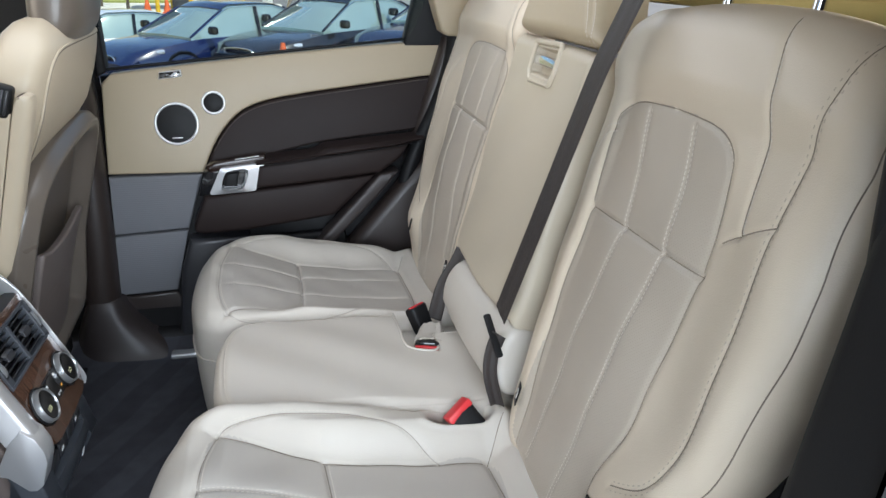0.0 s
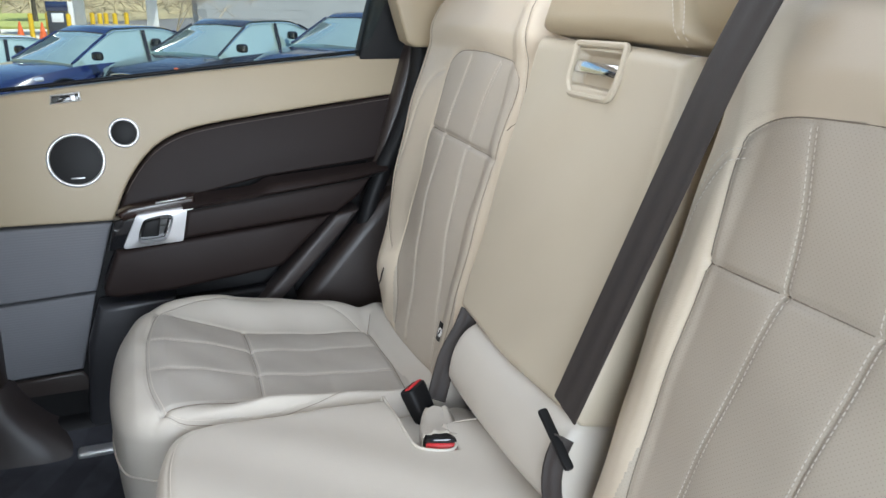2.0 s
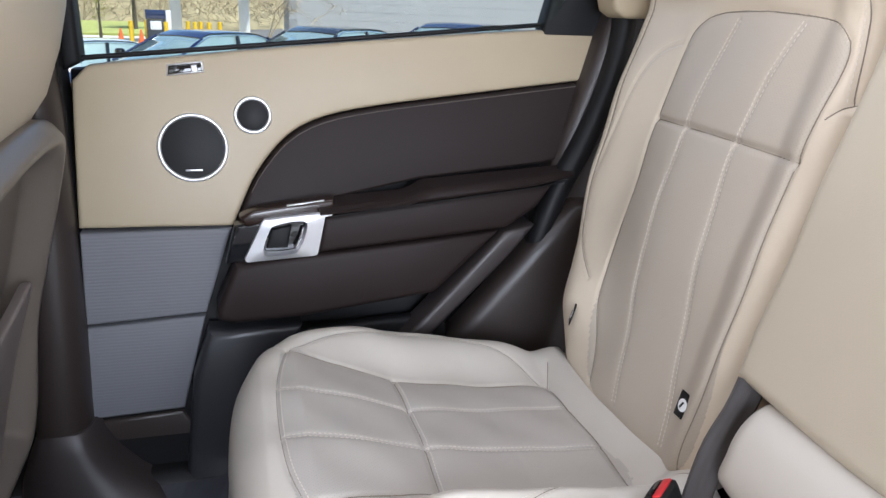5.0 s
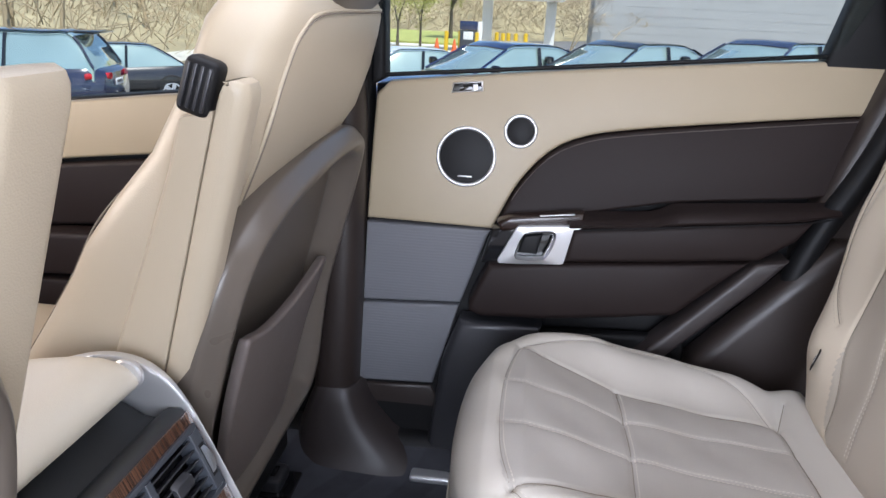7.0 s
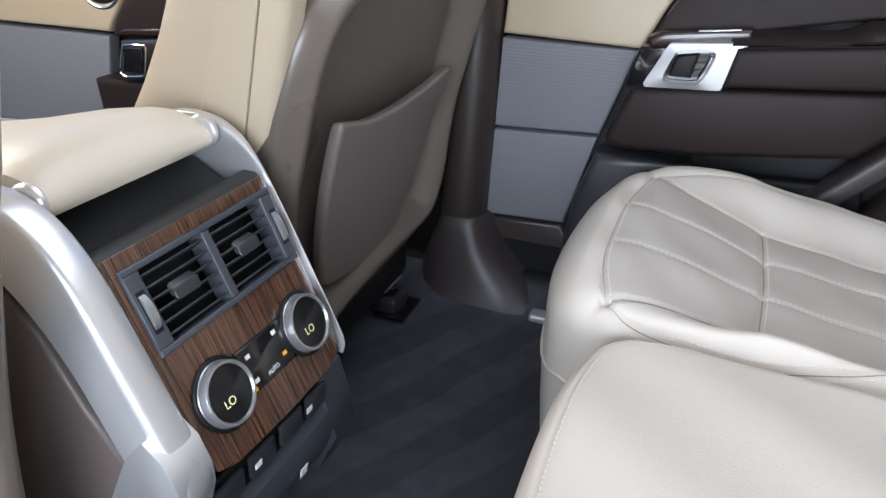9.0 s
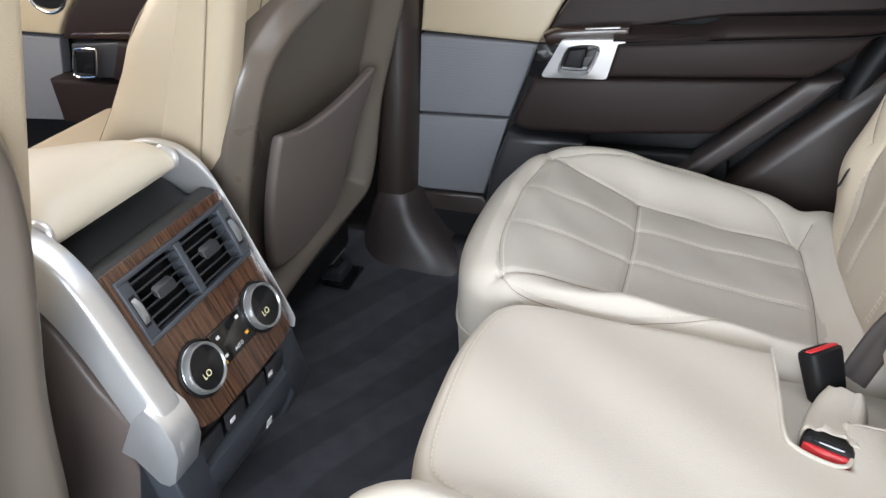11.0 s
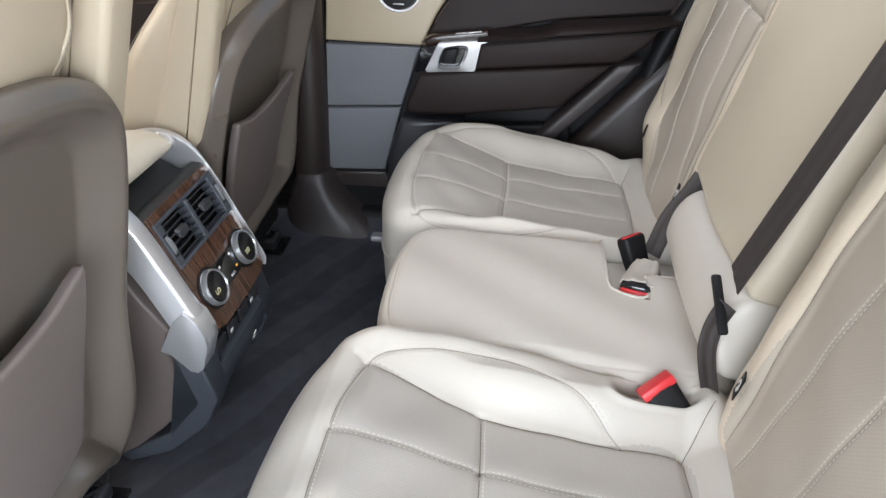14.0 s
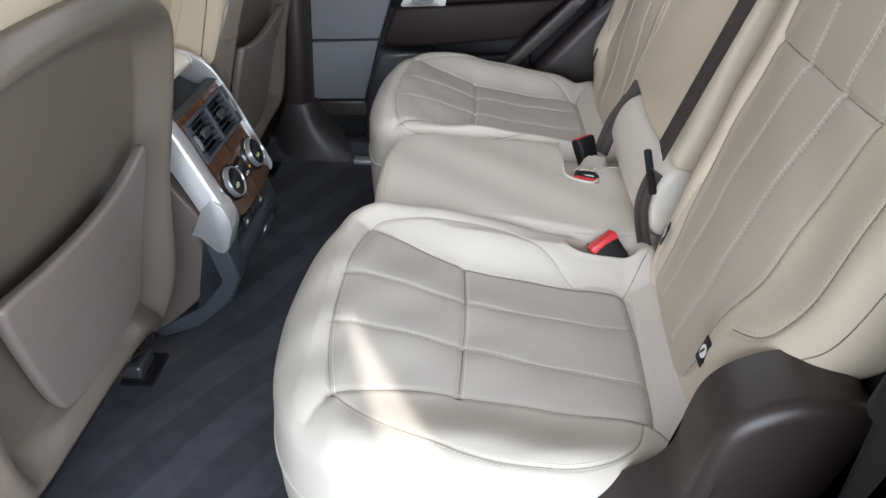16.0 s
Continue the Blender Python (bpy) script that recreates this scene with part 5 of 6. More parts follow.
# ---- centre console ----
def console():
    t = thing("centre_console", "centre console with dark wood, satin silver rails and air vents", "console")
    Y0, Y1, YM = -0.088, 0.126, 0.019
    o, dv, nv = Vector((-0.785, 0, 1.008)), Vector((0.42, 0, -0.9075)), Vector((0.9075, 0, 0.42))

    def face(a, b, h):
        q = o + dv * b + nv * h
        return (q.x, a, q.z)
    fa, fb, f0, f1 = -0.078, 0.121, 0.031, 0.109
    for a0, a1, b0, b1 in ((Y0, Y1, 0.018, f0 + 0.004), (Y0, fa + 0.004, f0 + 0.004, f1 - 0.004), (fb - 0.004, Y1, f0 + 0.004, f1 - 0.004)):
        part("wood_strip", slab([(a0, b0), (a1, b0), (a1, b1), (a0, b1)], face, 0.03, 0.0006), WOOD, t, "glossy dark wood veneer")
    part("wood_face", slab([(Y0, f1 - 0.004), (Y1, f1 - 0.004), (Y1, 0.20), (Y1 - 0.008, 0.220), (Y1 - 0.03, 0.227), (YM, 0.229), (Y0 + 0.03, 0.227), (Y0 + 0.008, 0.220), (Y0, 0.20)], face, 0.03, 0.0006), WOOD, t, "glossy dark wood veneer")
    # silver rails: a bright upper face that rolls over into a wide flank
    path = curve([(-0.95, 1.008), (-0.885, 1.031), (-0.845, 1.033), (-0.815, 1.021), (-0.792, 0.999), (-0.770, 0.964), (-0.737, 0.895), (-0.711, 0.840), (-0.7035, 0.823), (-0.700, 0.812), (-0.7005, 0.800)], 66)
    tang = np.gradient(path, axis=0)
    tang /= np.linalg.norm(tang, axis=1)[:, None]
    sect = [(0.0, -0.030), (0.0, 0.006), (0.001, 0.0085), (0.0035, 0.0100), (0.014, 0.0106), (0.026, 0.0100), (0.0300, 0.0090), (0.0322, 0.0065), (0.0332, 0.0020), (0.0368, -0.018), (0.0383, -0.034), (0.0388, -0.044), (0.035, -0.048), (0.01, -0.048)]
    for y, s in ((Y0 - 0.001, -1), (Y1 + 0.001, 1)):
        rings = []
        for (px, pz), (tx, tz), u in zip(path, tang, np.linspace(0, 1, len(path))):
            k = 1 - 0.25 * max(0.0, (u - 0.97) / 0.03)
            thin = 0.42 - 0.34 * float(sm((u - 0.30) / 0.25)) if s > 0 else 1.0
            low = k * (1 - 0.30 * float(sm((u - 0.35) / 0.35)))
            rings.append([(px - tz * h * (k if h > 0 else low), y + s * v * thin, pz + tx * h * (k if h > 0 else low)) for v, h in sect])
        part("side_rail", loft(rings), SILVER, t, "satin silver side rail")
    for y, s in ((Y0 - 0.034, -1), (Y1 + 0.026, 1)):
        pl = (lambda a, b, h, y=y, s=s: (a, y + s * h, b))
        part("side_panel", slab([(-1.30, 0.98), (-0.87, 0.99), (-0.82, 0.935), (-0.785, 0.872), (-0.751, 0.826), (-0.760, 0.792), (-0.735, 0.69), (-0.80, 0.62), (-0.87, 0.555), (-1.30, 0.54)], pl, 0.05, 0.006), SIDE_BROWN, t, "brown side panel")
        if s < 0:
            part("rail_foot", slab([(-0.742, 0.846), (-0.769, 0.791), (-0.752, 0.785), (-0.726, 0.757), (-0.714, 0.756), (-0.704, 0.765), (-0.692, 0.806), (-0.6935, 0.826), (-0.704, 0.851), (-0.722, 0.866)], lambda a, b, h, pl=pl: pl(a, b, h + 0.0064), 0.042, 0.0014, 2), SILVER, t, "satin silver rail foot")
        part("base_trim", slab([(-0.757, 0.786), (-0.712, 0.775), (-0.692, 0.70), (-0.72, 0.64), (-0.79, 0.575), (-0.87, 0.54), (-0.89, 0.552), (-0.79, 0.615), (-0.732, 0.69)], lambda a, b, h, pl=pl: pl(a, b, h + 0.003), 0.05, 0.005), SLATE, t)
    part("core", box((0.48, 0.22, 0.40), (-1.08, YM, 0.75), r=0.02), BLACK, t)
    # lid and storage slot
    rings = []
    for y in np.linspace(Y0 + 0.006, Y1 - 0.012, 18):
        k = (2 * y - (Y0 + Y1 - 0.006)) / (Y1 - Y0 - 0.018)
        d = 0.005 - 0.008 * abs(k) ** 3 - 0.004 * abs(k) ** 12
        rings.append([(x, y, z + d * w) for x, z, w in ((-1.32, 0.93, 0), (-1.32, 0.975, 1), (-1.15, 0.998, 1), (-1.02, 1.024, 1), (-0.93, 1.046, 1), (-0.885, 1.054, 1), (-0.862, 1.055, 1), (-0.845, 1.052, 1), (-0.833, 1.045, 1), (-0.825, 1.034, 0.6), (-0.824, 1.025, 0.3), (-0.828, 1.017, 0), (-0.838, 1.012, 0), (-0.87, 1.0, 0))])
    part("lid", loft(rings), LID, t, "pale beige leather armrest lid")
    for y in (Y0 + 0.002, Y1 - 0.008):
        part("hinge_cap", loft([[(-0.838 + r * x, y + dy, 1.030 + r * z) for x, z in oval(0, 0, 0.018, 0.017, 24)] for r, dy in ((0.9, -0.004), (1, -0.002), (1, 0.002), (0.9, 0.004))]), SILVER, t)
    prof = ((-0.872, 1.004), (-0.848, 0.992), (-0.826, 0.980), (-0.812, 0.979), (-0.806, 0.988), (-0.798, 0.993), (-0.784, 0.993), (-0.779, 0.989), (-0.782, 0.975), (-0.87, 0.955))
    part("storage_slot", loft([[(x, y, z) for x, z in prof] for y in (Y0 + 0.001, Y1 - 0.001)]), TRAY, t, "dark plastic tray with a raised lip")
    # two air vents in one bezel
    v = thing("air_vent", "", "")
    v.parent = t
    ft, fm, col = 0.006, (fa + fb) / 2, 0.0175
    for (a0, a1, b0, b1) in ((fa, fb, f0, f0 + ft), (fa, fb, f1 - ft, f1), (fa, fa + col, f0 + ft, f1 - ft), (fb - col, fb, f0 + ft, f1 - ft), (fm - 0.005, fm + 0.005, f0 + ft, f1 - ft)):
        part("bezel", slab([(a0, b0), (a1, b0), (a1, b1), (a0, b1)], lambda a, b, h: face(a, b, h + 0.004), 0.02, 0.0015), SLATE, v)
    part("vent_well", slab([(fa, f0), (fb, f0), (fb, f1), (fa, f1)], lambda a, b, h: face(a, b, h - 0.022), 0.004, 0.0005), BLACK, v)
    for a0, a1 in ((fa + col, fm - 0.005), (fm + 0.005, fb - col)):
        for k in range(6):
            b = f0 + ft + 0.0050 + k * 0.0108
            part("slat", slab([(a0, b), (a1, b), (a1, b + 0.0021), (a0, b + 0.0021)], lambda a, bb, h: face(a, bb - h * 0.30, h + 0.001), 0.015, 0.0006), SATIN_BLACK, v)
        m = (a0 + a1) / 2 - 0.002
        part("vent_tab", slab([(m - 0.015, 0.067), (m - 0.012, 0.065), (m + 0.012, 0.065), (m + 0.015, 0.067), (m + 0.015, 0.075), (m + 0.012, 0.077), (m - 0.012, 0.077), (m - 0.015, 0.075)], lambda a, b, h: face(a, b + 0.8 * h, h + 0.005), 0.006, 0.0012), SATIN_BLACK, v)
    for a in (fa + 0.0085, fb - 0.0085):
        c = Vector(face(a, 0.071, 0.0005))
        bm = loft([[c + Vector((0, y, 0)) + dv * (0.017 * math.cos(k)) + nv * (0.0085 * math.sin(k)) for k in np.linspace(0, 2 * math.pi, 28, endpoint=False)] for y in (-0.0032, -0.0024, 0.0024, 0.0032)])
        part("thumb_wheel", bm, DIAL, v, "satin metal thumb wheel")
        part("wheel_slot", slab([(a - 0.0048, 0.052), (a + 0.0048, 0.052), (a + 0.0048, 0.090), (a - 0.0048, 0.090)], lambda aa, bb, h: face(aa, bb, h + 0.0043), 0.002, 0.0004), BLACK, v)
    # dials
    for a in (-0.041, 0.086):
        c = Vector(face(a, 0.168, 0.0))
        yv = Vector((0, 1, 0))
        k = thing("climate_dial", "", "")
        k.parent = t
        loops = []
        for r, h in ((0.0305, 0.0), (0.0305, 0.003), (0.0294, 0.004), (0.0294, 0.010), (0.0284, 0.0128), (0.0266, 0.0130), (0.0254, 0.0105)):
            loops.append([c + nv * h + r * (yv * x + dv * y) for x, y in oval(0, 0, 1, 1, 48)])
        part("dial_ring", loft(loops), DIAL, k, "satin silver dial ring")
        part("dial_base", ring_tube(c + nv * 0.002, yv, dv, 0.032, 0.032, 0.0022), BLACK, k)
        part("dial_display", disc(c + nv * 0.0108, yv, -dv, 0.0254, 0.0015, depth=0.002), DISPLAY, k, "black display showing two pale letters")
        lettering("LO", c + nv * 0.0124 - yv * 0.006 + dv * 0.006, (yv, -dv, nv), 0.011, WARM_PRINT, k)
    ctl = part("control_panel", slab([(-0.012, 0.146), (0.057, 0.146), (0.052, 0.168), (0.057, 0.190), (-0.012, 0.190), (-0.008, 0.168)], lambda a, b, h: face(a, b, h + 0.003), 0.006, 0.002), GLOSS, t, "gloss black control strip")
    for a, b, mt in ((0.000, 0.156, WHITE), (0.042, 0.154, WHITE), (-0.002, 0.180, WHITE), (0.044, 0.178, AMBER), (-0.008, 0.186, AMBER)):
        part("button_mark", slab([(a - 0.003, b - 0.002), (a + 0.003, b - 0.002), (a + 0.003, b + 0.002), (a - 0.003, b + 0.002)], lambda aa, bb, h: face(aa, bb, h + 0.0036), 0.0005, 0.0001), mt, ctl)
    lettering("AUTO", face(0.022, 0.1825, 0.0042), (yv_of(), -dv, nv), 0.0062, WHITE, ctl)
    # lower drawer and sockets
    part("socket_strip", slab([(Y0 + 0.012, 0.776), (Y1 - 0.012, 0.776), (Y1 - 0.012, 0.735), (Y0 + 0.012, 0.735)], lambda a, b, h: (-0.712 + h, a, b), 0.05, 0.004), BLACK, t)
    for a in (-0.055, -0.005, 0.045, 0.092):
        part("socket_cover", box((0.006, 0.040, 0.026), (-0.708, a, 0.757), r=0.003), SATIN_BLACK, t)
    for a in (-0.015, 0.075):
        part("socket_mark", box((0.001, 0.010, 0.006), (-0.7045, a, 0.757), r=0), WHITE, t)
    rings = []
    for y in np.linspace(Y0 - 0.012, Y1 + 0.012, 12):
        k = abs((y - YM) / (Y1 - YM + 0.012)) ** 6 * 0.012
        rings.append([(-0.80, y, 0.615), (-0.74 - k, y, 0.640), (-0.705 - k, y, 0.680), (-0.692 - k, y, 0.715), (-0.698 - k, y, 0.735), (-0.74, y, 0.742)])
    part("drawer", loft(rings), SLATE, t, "dark slate lower drawer")
    part("drawer_mark", box((0.001, 0.012, 0.012), (-0.689, 0.035, 0.712), pose(0, 0, 0, 0, 10, 0), 0), WHITE, t)
    t.matrix_basis = Matrix.Translation((-0.75, 0.025, 0.9)) @ pose(0, 0, 0, 0, 0, -1.5) @ Matrix.Translation((0.75, -0.025, -0.9))
    return t


def yv_of():
    return Vector((0, 1, 0))


def lettering(text, at, axes, size, mat, parent):
    cu = bpy.data.curves.new("lettering", "FONT")
    cu.body, cu.size, cu.align_x, cu.align_y, cu.extrude = text, size, "CENTER", "CENTER", 0.0001
    tmp = new("lettering_source", cu)
    me = bpy.data.meshes.new_from_object(tmp.evaluated_get(bpy.context.evaluated_depsgraph_get()))
    bpy.data.objects.remove(tmp)
    me.materials.clear()
    me.materials.append(mat)
    ob = child("lettering", me, parent)
    u, v, w = (Vector(q).normalized() for q in axes)
    m = Matrix((u, v, w)).transposed().to_4x4()
    m.translation = Vector(at)
    ob.matrix_basis = m
    return ob


console()


# ---- outside ----
GROUND = material("asphalt", (0.15, 0.145, 0.14), 0.9, 0, 0.25, 0.8, 0.6, 60)
GRASS = material("dry_grass", (0.36, 0.38, 0.11), 0.95, 0, 0.4, 1.5, 0.6, 30)


def drop(y, x=1.5):
    """The car park falls away from the car, and towards -x."""
    k = min(max((y - 1.5) / 9.0, 0.0), 1.0)
    return float(np.interp(y, [1.5, 12.5, 18.0, 40.0], [0.0, -0.385, -0.75, -1.0])) + 0.05 * k * min(max(x - 1.5, -12.0), 4.0)


def ground_sheet():
    ys = [-80, -20, -6, -2, 0, 1.5, 3, 6, 9, 10.5, 12.5, 15, 18, 22, 30, 40, 90, 400]
    xs = [-400, -60, -20, -10.5, -6, -3, 0, 2.5, 5.5, 8, 20, 60, 400]
    verts = [(x, y, drop(y, x)) for y in ys for x in xs]
    n = len(xs)
    faces = [(j * n + i, j * n + i + 1, (j + 1) * n + i + 1, (j + 1) * n + i) for j in range(len(ys) - 1) for i in range(n - 1)]
    g = new("ground", mesh_of("ground", verts, faces, GROUND, False))
    tagged(g, "pale grey asphalt car park", "ground", kind="structure")


ground_sheet()


def paint(name, color):
    return material(name, color, 0.22, 0.0, 0.05, 3, coat=1.0)


TYRE = material("tyre_rubber", (0.012, 0.012, 0.012), 0.8)
# The pale green base colour carries the sky and tree reflection.
CARGLASS = material("car_glass", (0.40, 0.53, 0.49), 0.07, 0.5, 0.25, 1.2, coat=1.0)
HEADLAMP = material("headlamp_glass", (0.75, 0.77, 0.8), 0.12, 0.6, 0.1, 9, coat=1.0)
TAIL = material("tail_lamp_red", (0.55, 0.012, 0.015), 0.15, coat=1.0)


def parked_car(at, heading, mat, label, tall=1.42, suv=False):
    """A car whose nose points along its own +x."""
    t = thing("parked_car", label, "car", "parked cars")
    L, W = 2.35, 0.90
    if suv:
        xs = [-2.30, -2.26, -2.1, -1.9, -1.2, -0.4, 0.3, 0.9, 1.0, 1.7, 2.15, 2.3]
        belt = [0.95, 1.02, 1.08, 1.08, 1.05, 1.03, 1.02, 1.02, 1.02, 0.97, 0.85, 0.65]
    else:
        xs = [-2.35, -2.30, -2.15, -1.8, -1.2, -0.4, 0.4, 0.95, 1.1, 1.7, 2.15, 2.35]
        belt = [0.80, 0.92, 0.98, 1.00, 0.98, 0.95, 0.93, 0.92, 0.91, 0.84, 0.74, 0.58]
    rings = []
    for x, b in zip(xs, belt):
        k = abs(x) / L
        w = W * (1 - 0.28 * max(0.0, (k - 0.75) / 0.25) ** 2)
        ring = []
        for y, z in ((-0.80, 0.28), (-1.0, 0.42), (-1.02, 0.60), (-0.97, b - 0.10), (-0.90, b - 0.02), (-0.70, b), (0, b + 0.02), (0.70, b), (0.90, b - 0.02), (0.97, b - 0.10), (1.02, 0.60), (1.0, 0.42), (0.80, 0.28)):
            ring.append((x, y * w, min(z, b)))
        rings.append(ring)
    part("body", loft(rings), mat, t)
    # glasshouse and roof
    if suv:
        g = [(-2.15, 1.08, 0.80), (-1.75, tall - 0.03, 0.62), (-1.2, tall, 0.64), (-0.2, tall, 0.64), (0.25, tall - 0.06, 0.62), (1.0, 1.02, 0.78)]
    else:
        g = [(-1.75, 1.0, 0.74), (-1.05, tall - 0.07, 0.58), (-0.6, tall, 0.60), (0.0, tall, 0.60), (0.30, tall - 0.05, 0.60), (1.15, 0.93, 0.76)]
    fine = [tuple(q) for q in curve(g, 28)]
    rings = []
    for x, z, w in fine:
        zb = 0.85
        rings.append([(x, -0.80, zb), (x, -w - (0.80 - w) * 0.15, zb + (z - zb) * 0.80), (x, -w + 0.06, z - 0.005), (x, 0, z + 0.015), (x, w - 0.06, z - 0.005), (x, w + (0.80 - w) * 0.15, zb + (z - zb) * 0.80), (x, 0.80, zb)])
    part("glasshouse", loft(rings), CARGLASS, t, "reflecting car windows")
    roof = [[(x, -w + 0.03, z + 0.004), (x, -w + 0.09, z + 0.016), (x, 0, z + 0.030), (x, w - 0.09, z + 0.016), (x, w - 0.03, z + 0.004), (x, 0, z - 0.03)] for x, z, w in fine[6:21]]
    part("roof", loft(roof), mat, t)
    for s in (-1, 1):
        for i, j in ((0, 1), (-2, -1)):
            a, b = g[i], g[j]
            span = [q for q in fine if min(a[0], b[0]) - 0.01 <= q[0] <= max(a[0], b[0]) + 0.01]
            part("pillar", tube([(x, s * (w - 0.005), z + 0.002) for x, z, w in span], 0.020, 8), mat, t)
        mx = (g[0][0] + g[-1][0]) / 2
        part("pillar", tube([(mx, s * 0.79, 0.93), (mx - 0.05, s * 0.63, tall - 0.04)], 0.035, 8), GLOSS, t)
        part("window_trim", tube([(x, s * (w * 0.96 + 0.02), z - 0.03) for x, z, w in fine], 0.008, 6), CHROME if not suv else GLOSS, t)
        part("mirror", loft([[(0.85 + x, s * (0.98 + y), 0.98 + 0.13 * q) for x, y in oval(0, 0, 0.07 * r, 0.10 * r, 18, 2.6)] for q, r in ((0, 0.7), (0.2, 1), (0.8, 0.95), (1, 0.6))]), GLOSS, t)
        for x in (-1.38, 1.42):
            wh = part("wheel", tube([(x, s * 0.70, 0.33), (x, s * 0.905, 0.33)], 0.33, 32), TYRE, t)
            part("rim", disc((x, s * 0.91, 0.33), (1, 0, 0), (0, 0, 1.0 if s < 0 else -1.0), 0.235, 0.01, 32, 4, 0.01), SILVER, wh)
            for k in range(5):
                an = k * 2 * math.pi / 5
                part("spoke_gap", slab([(x + 0.20 * math.cos(an + d), 0.33 + 0.20 * math.sin(an + d)) for d in (-0.35, 0.35)] + [(x + 0.08 * math.cos(an), 0.33 + 0.08 * math.sin(an))], (lambda a, b, h, s=s: (a, s * (0.925 + h), b)), 0.01, 0.001), GLOSS, wh)
            part("wheel_arch", ring_tube((x, s * 0.895, 0.35), (1, 0, 0), (0, 0, 1), 0.375, 0.375, 0.03, 32, 6), GLOSS, t)
        part("headlamp", loft([[(2.02 - 0.28 * q, s * (0.60 + 0.22 * q + y), 0.70 + 0.055 * q + z) for y, z in oval(0, 0, 0.07, 0.055 - 0.02 * q, 18, 2.4)] for q in (-0.25, 0, 0.5, 1)]), HEADLAMP, t, "clear headlamp")
        part("tail_lamp", loft([[(-2.24 + 0.22 * q, s * (0.55 + 0.26 * q + y), 0.93 + z) for y, z in oval(0, 0, 0.10, 0.06, 18, 2.6)] for q in (-0.4, 0, 0.5, 1)]), TAIL, t, "red tail lamp")
    part("grille", slab(curve([(-0.34, 0.66), (-0.28, 0.50), (0.28, 0.50), (0.34, 0.66), (0, 0.69)], 40, True), lambda a, b, h: (2.31 + h, a, b), 0.06, 0.01), GLOSS, t, "black grille")
    part("grille_frame", tube([(2.315, a, b) for a, b in curve([(-0.34, 0.66), (-0.28, 0.50), (0.28, 0.50), (0.34, 0.66), (0, 0.69), (-0.34, 0.66)], 40)], 0.012, 6), CHROME, t)
    part("plate", box((0.012, 0.42, 0.12), (-2.335, 0, 0.80), r=0.004), WHITE, t, "pale number plate with plain bars")
    part("plate_bar", box((0.004, 0.30, 0.05), (-2.343, 0, 0.80), r=0.001), SLATE, t)
    if suv:
        part("spoiler", box((0.35, 1.16, 0.05), (-1.95, 0, tall + 0.01), r=0.02), GLOSS, t, "black roof spoiler")
    t.matrix_basis = pose(at[0], at[1], drop(at[1], at[0]) - 0.02, 0, 0, heading)
    return t


BLUE, NIGHT, INK, PEARL = paint("blue_paint", (0.008, 0.016, 0.065)), paint("black_paint", (0.012, 0.013, 0.016)), paint("dark_blue_paint", (0.012, 0.018, 0.05)), paint("white_paint", (0.75, 0.76, 0.78))
parked_car((-1.05, 13.6), 220, BLUE, "dark blue saloon parked at an angle")
parked_car((1.10, 13.1), 220, NIGHT, "black saloon with a black grille, parked beside others")
parked_car((3.35, 12.6), 220, INK, "very dark blue saloon in the row of parked cars")
parked_car((-3.5, 17.0), 205, PEARL, "white saloon parked further off")
parked_car((-5.9, 18.6), 215, NIGHT, "dark saloon parked behind the row")
parked_car((-10.6, 12.8), 192, INK, "dark blue sport utility car with red tail lamps", 1.68, True)
parked_car((-11.5, 18.5), 215, NIGHT, "black car parked at the edge of the trees", 1.5)

PAINTED_BLOCK = material("pale_painted_masonry", (0.40, 0.395, 0.38), 0.85, 0, 0.10, 0.8, 0.5, 30)
BARK = material("bark", (0.11, 0.09, 0.07), 0.9, 0, 0.3, 12, 0.6, 80)
TWIG = material("bare_twigs", (0.40, 0.31, 0.19), 0.9, 0, 0.4, 2)
LEAF = material("spring_leaves", (0.34, 0.36, 0.07), 0.6, 0, 0.3, 2)
YELLOW = material("yellow_paint", (0.65, 0.42, 0.02), 0.5, 0, 0.1, 4)
CONE = material("orange_plastic", (0.65, 0.12, 0.03), 0.5)
STEELWHITE = material("white_steel", (0.7, 0.7, 0.7), 0.5, 0, 0.06, 3)
GZ = drop(20.0)


def masonry_building():
    t = thing("masonry_building", "long pale grey painted block building beyond the cars", "building")
    w, d, h = 16.0, 8.0, 6.5
    part("wall", box((w, 0.30, h), (w / 2, 0, h / 2), r=0.02), PAINTED_BLOCK, t)
    part("wall", box((0.30, d, h), (0, d / 2 + 0.1, h / 2), r=0.02), PAINTED_BLOCK, t)
    part("roof_coping", box((w + 0.5, d + 0.5, 0.25), (w / 2, d / 2, h + 0.1), r=0.04), STEELWHITE, t)
    bm = bmesh.new()
    rows, cols = 24, 30
    for r in range(rows):
        for c in range(cols):
            x0 = c * 0.53 + (0.265 if r % 2 else 0.0)
            z0 = r * 0.27
            jut = 0.002 + 0.004 * random.random()
            vs = [bm.verts.new((x0 + a, -0.15 - jut * k, z0 + b)) for k in (0, 1) for a, b in ((0.005, 0.005), (0.525, 0.005), (0.525, 0.265), (0.005, 0.265))]
            for i in range(4):
                bm.faces.new((vs[i], vs[(i + 1) % 4], vs[4 + (i + 1) % 4], vs[4 + i]))
            bm.faces.new(vs[4:])
    bmesh.ops.recalc_face_normals(bm, faces=bm.faces[:])
    tagged(part("block", bm, PAINTED_BLOCK, t, "", False), kind="stuff")
    t.matrix_basis = pose(1.3, 24.5, GZ, 0, 0, -4)


masonry_building()


AZ = GZ + 0.06        # top of the concrete apron


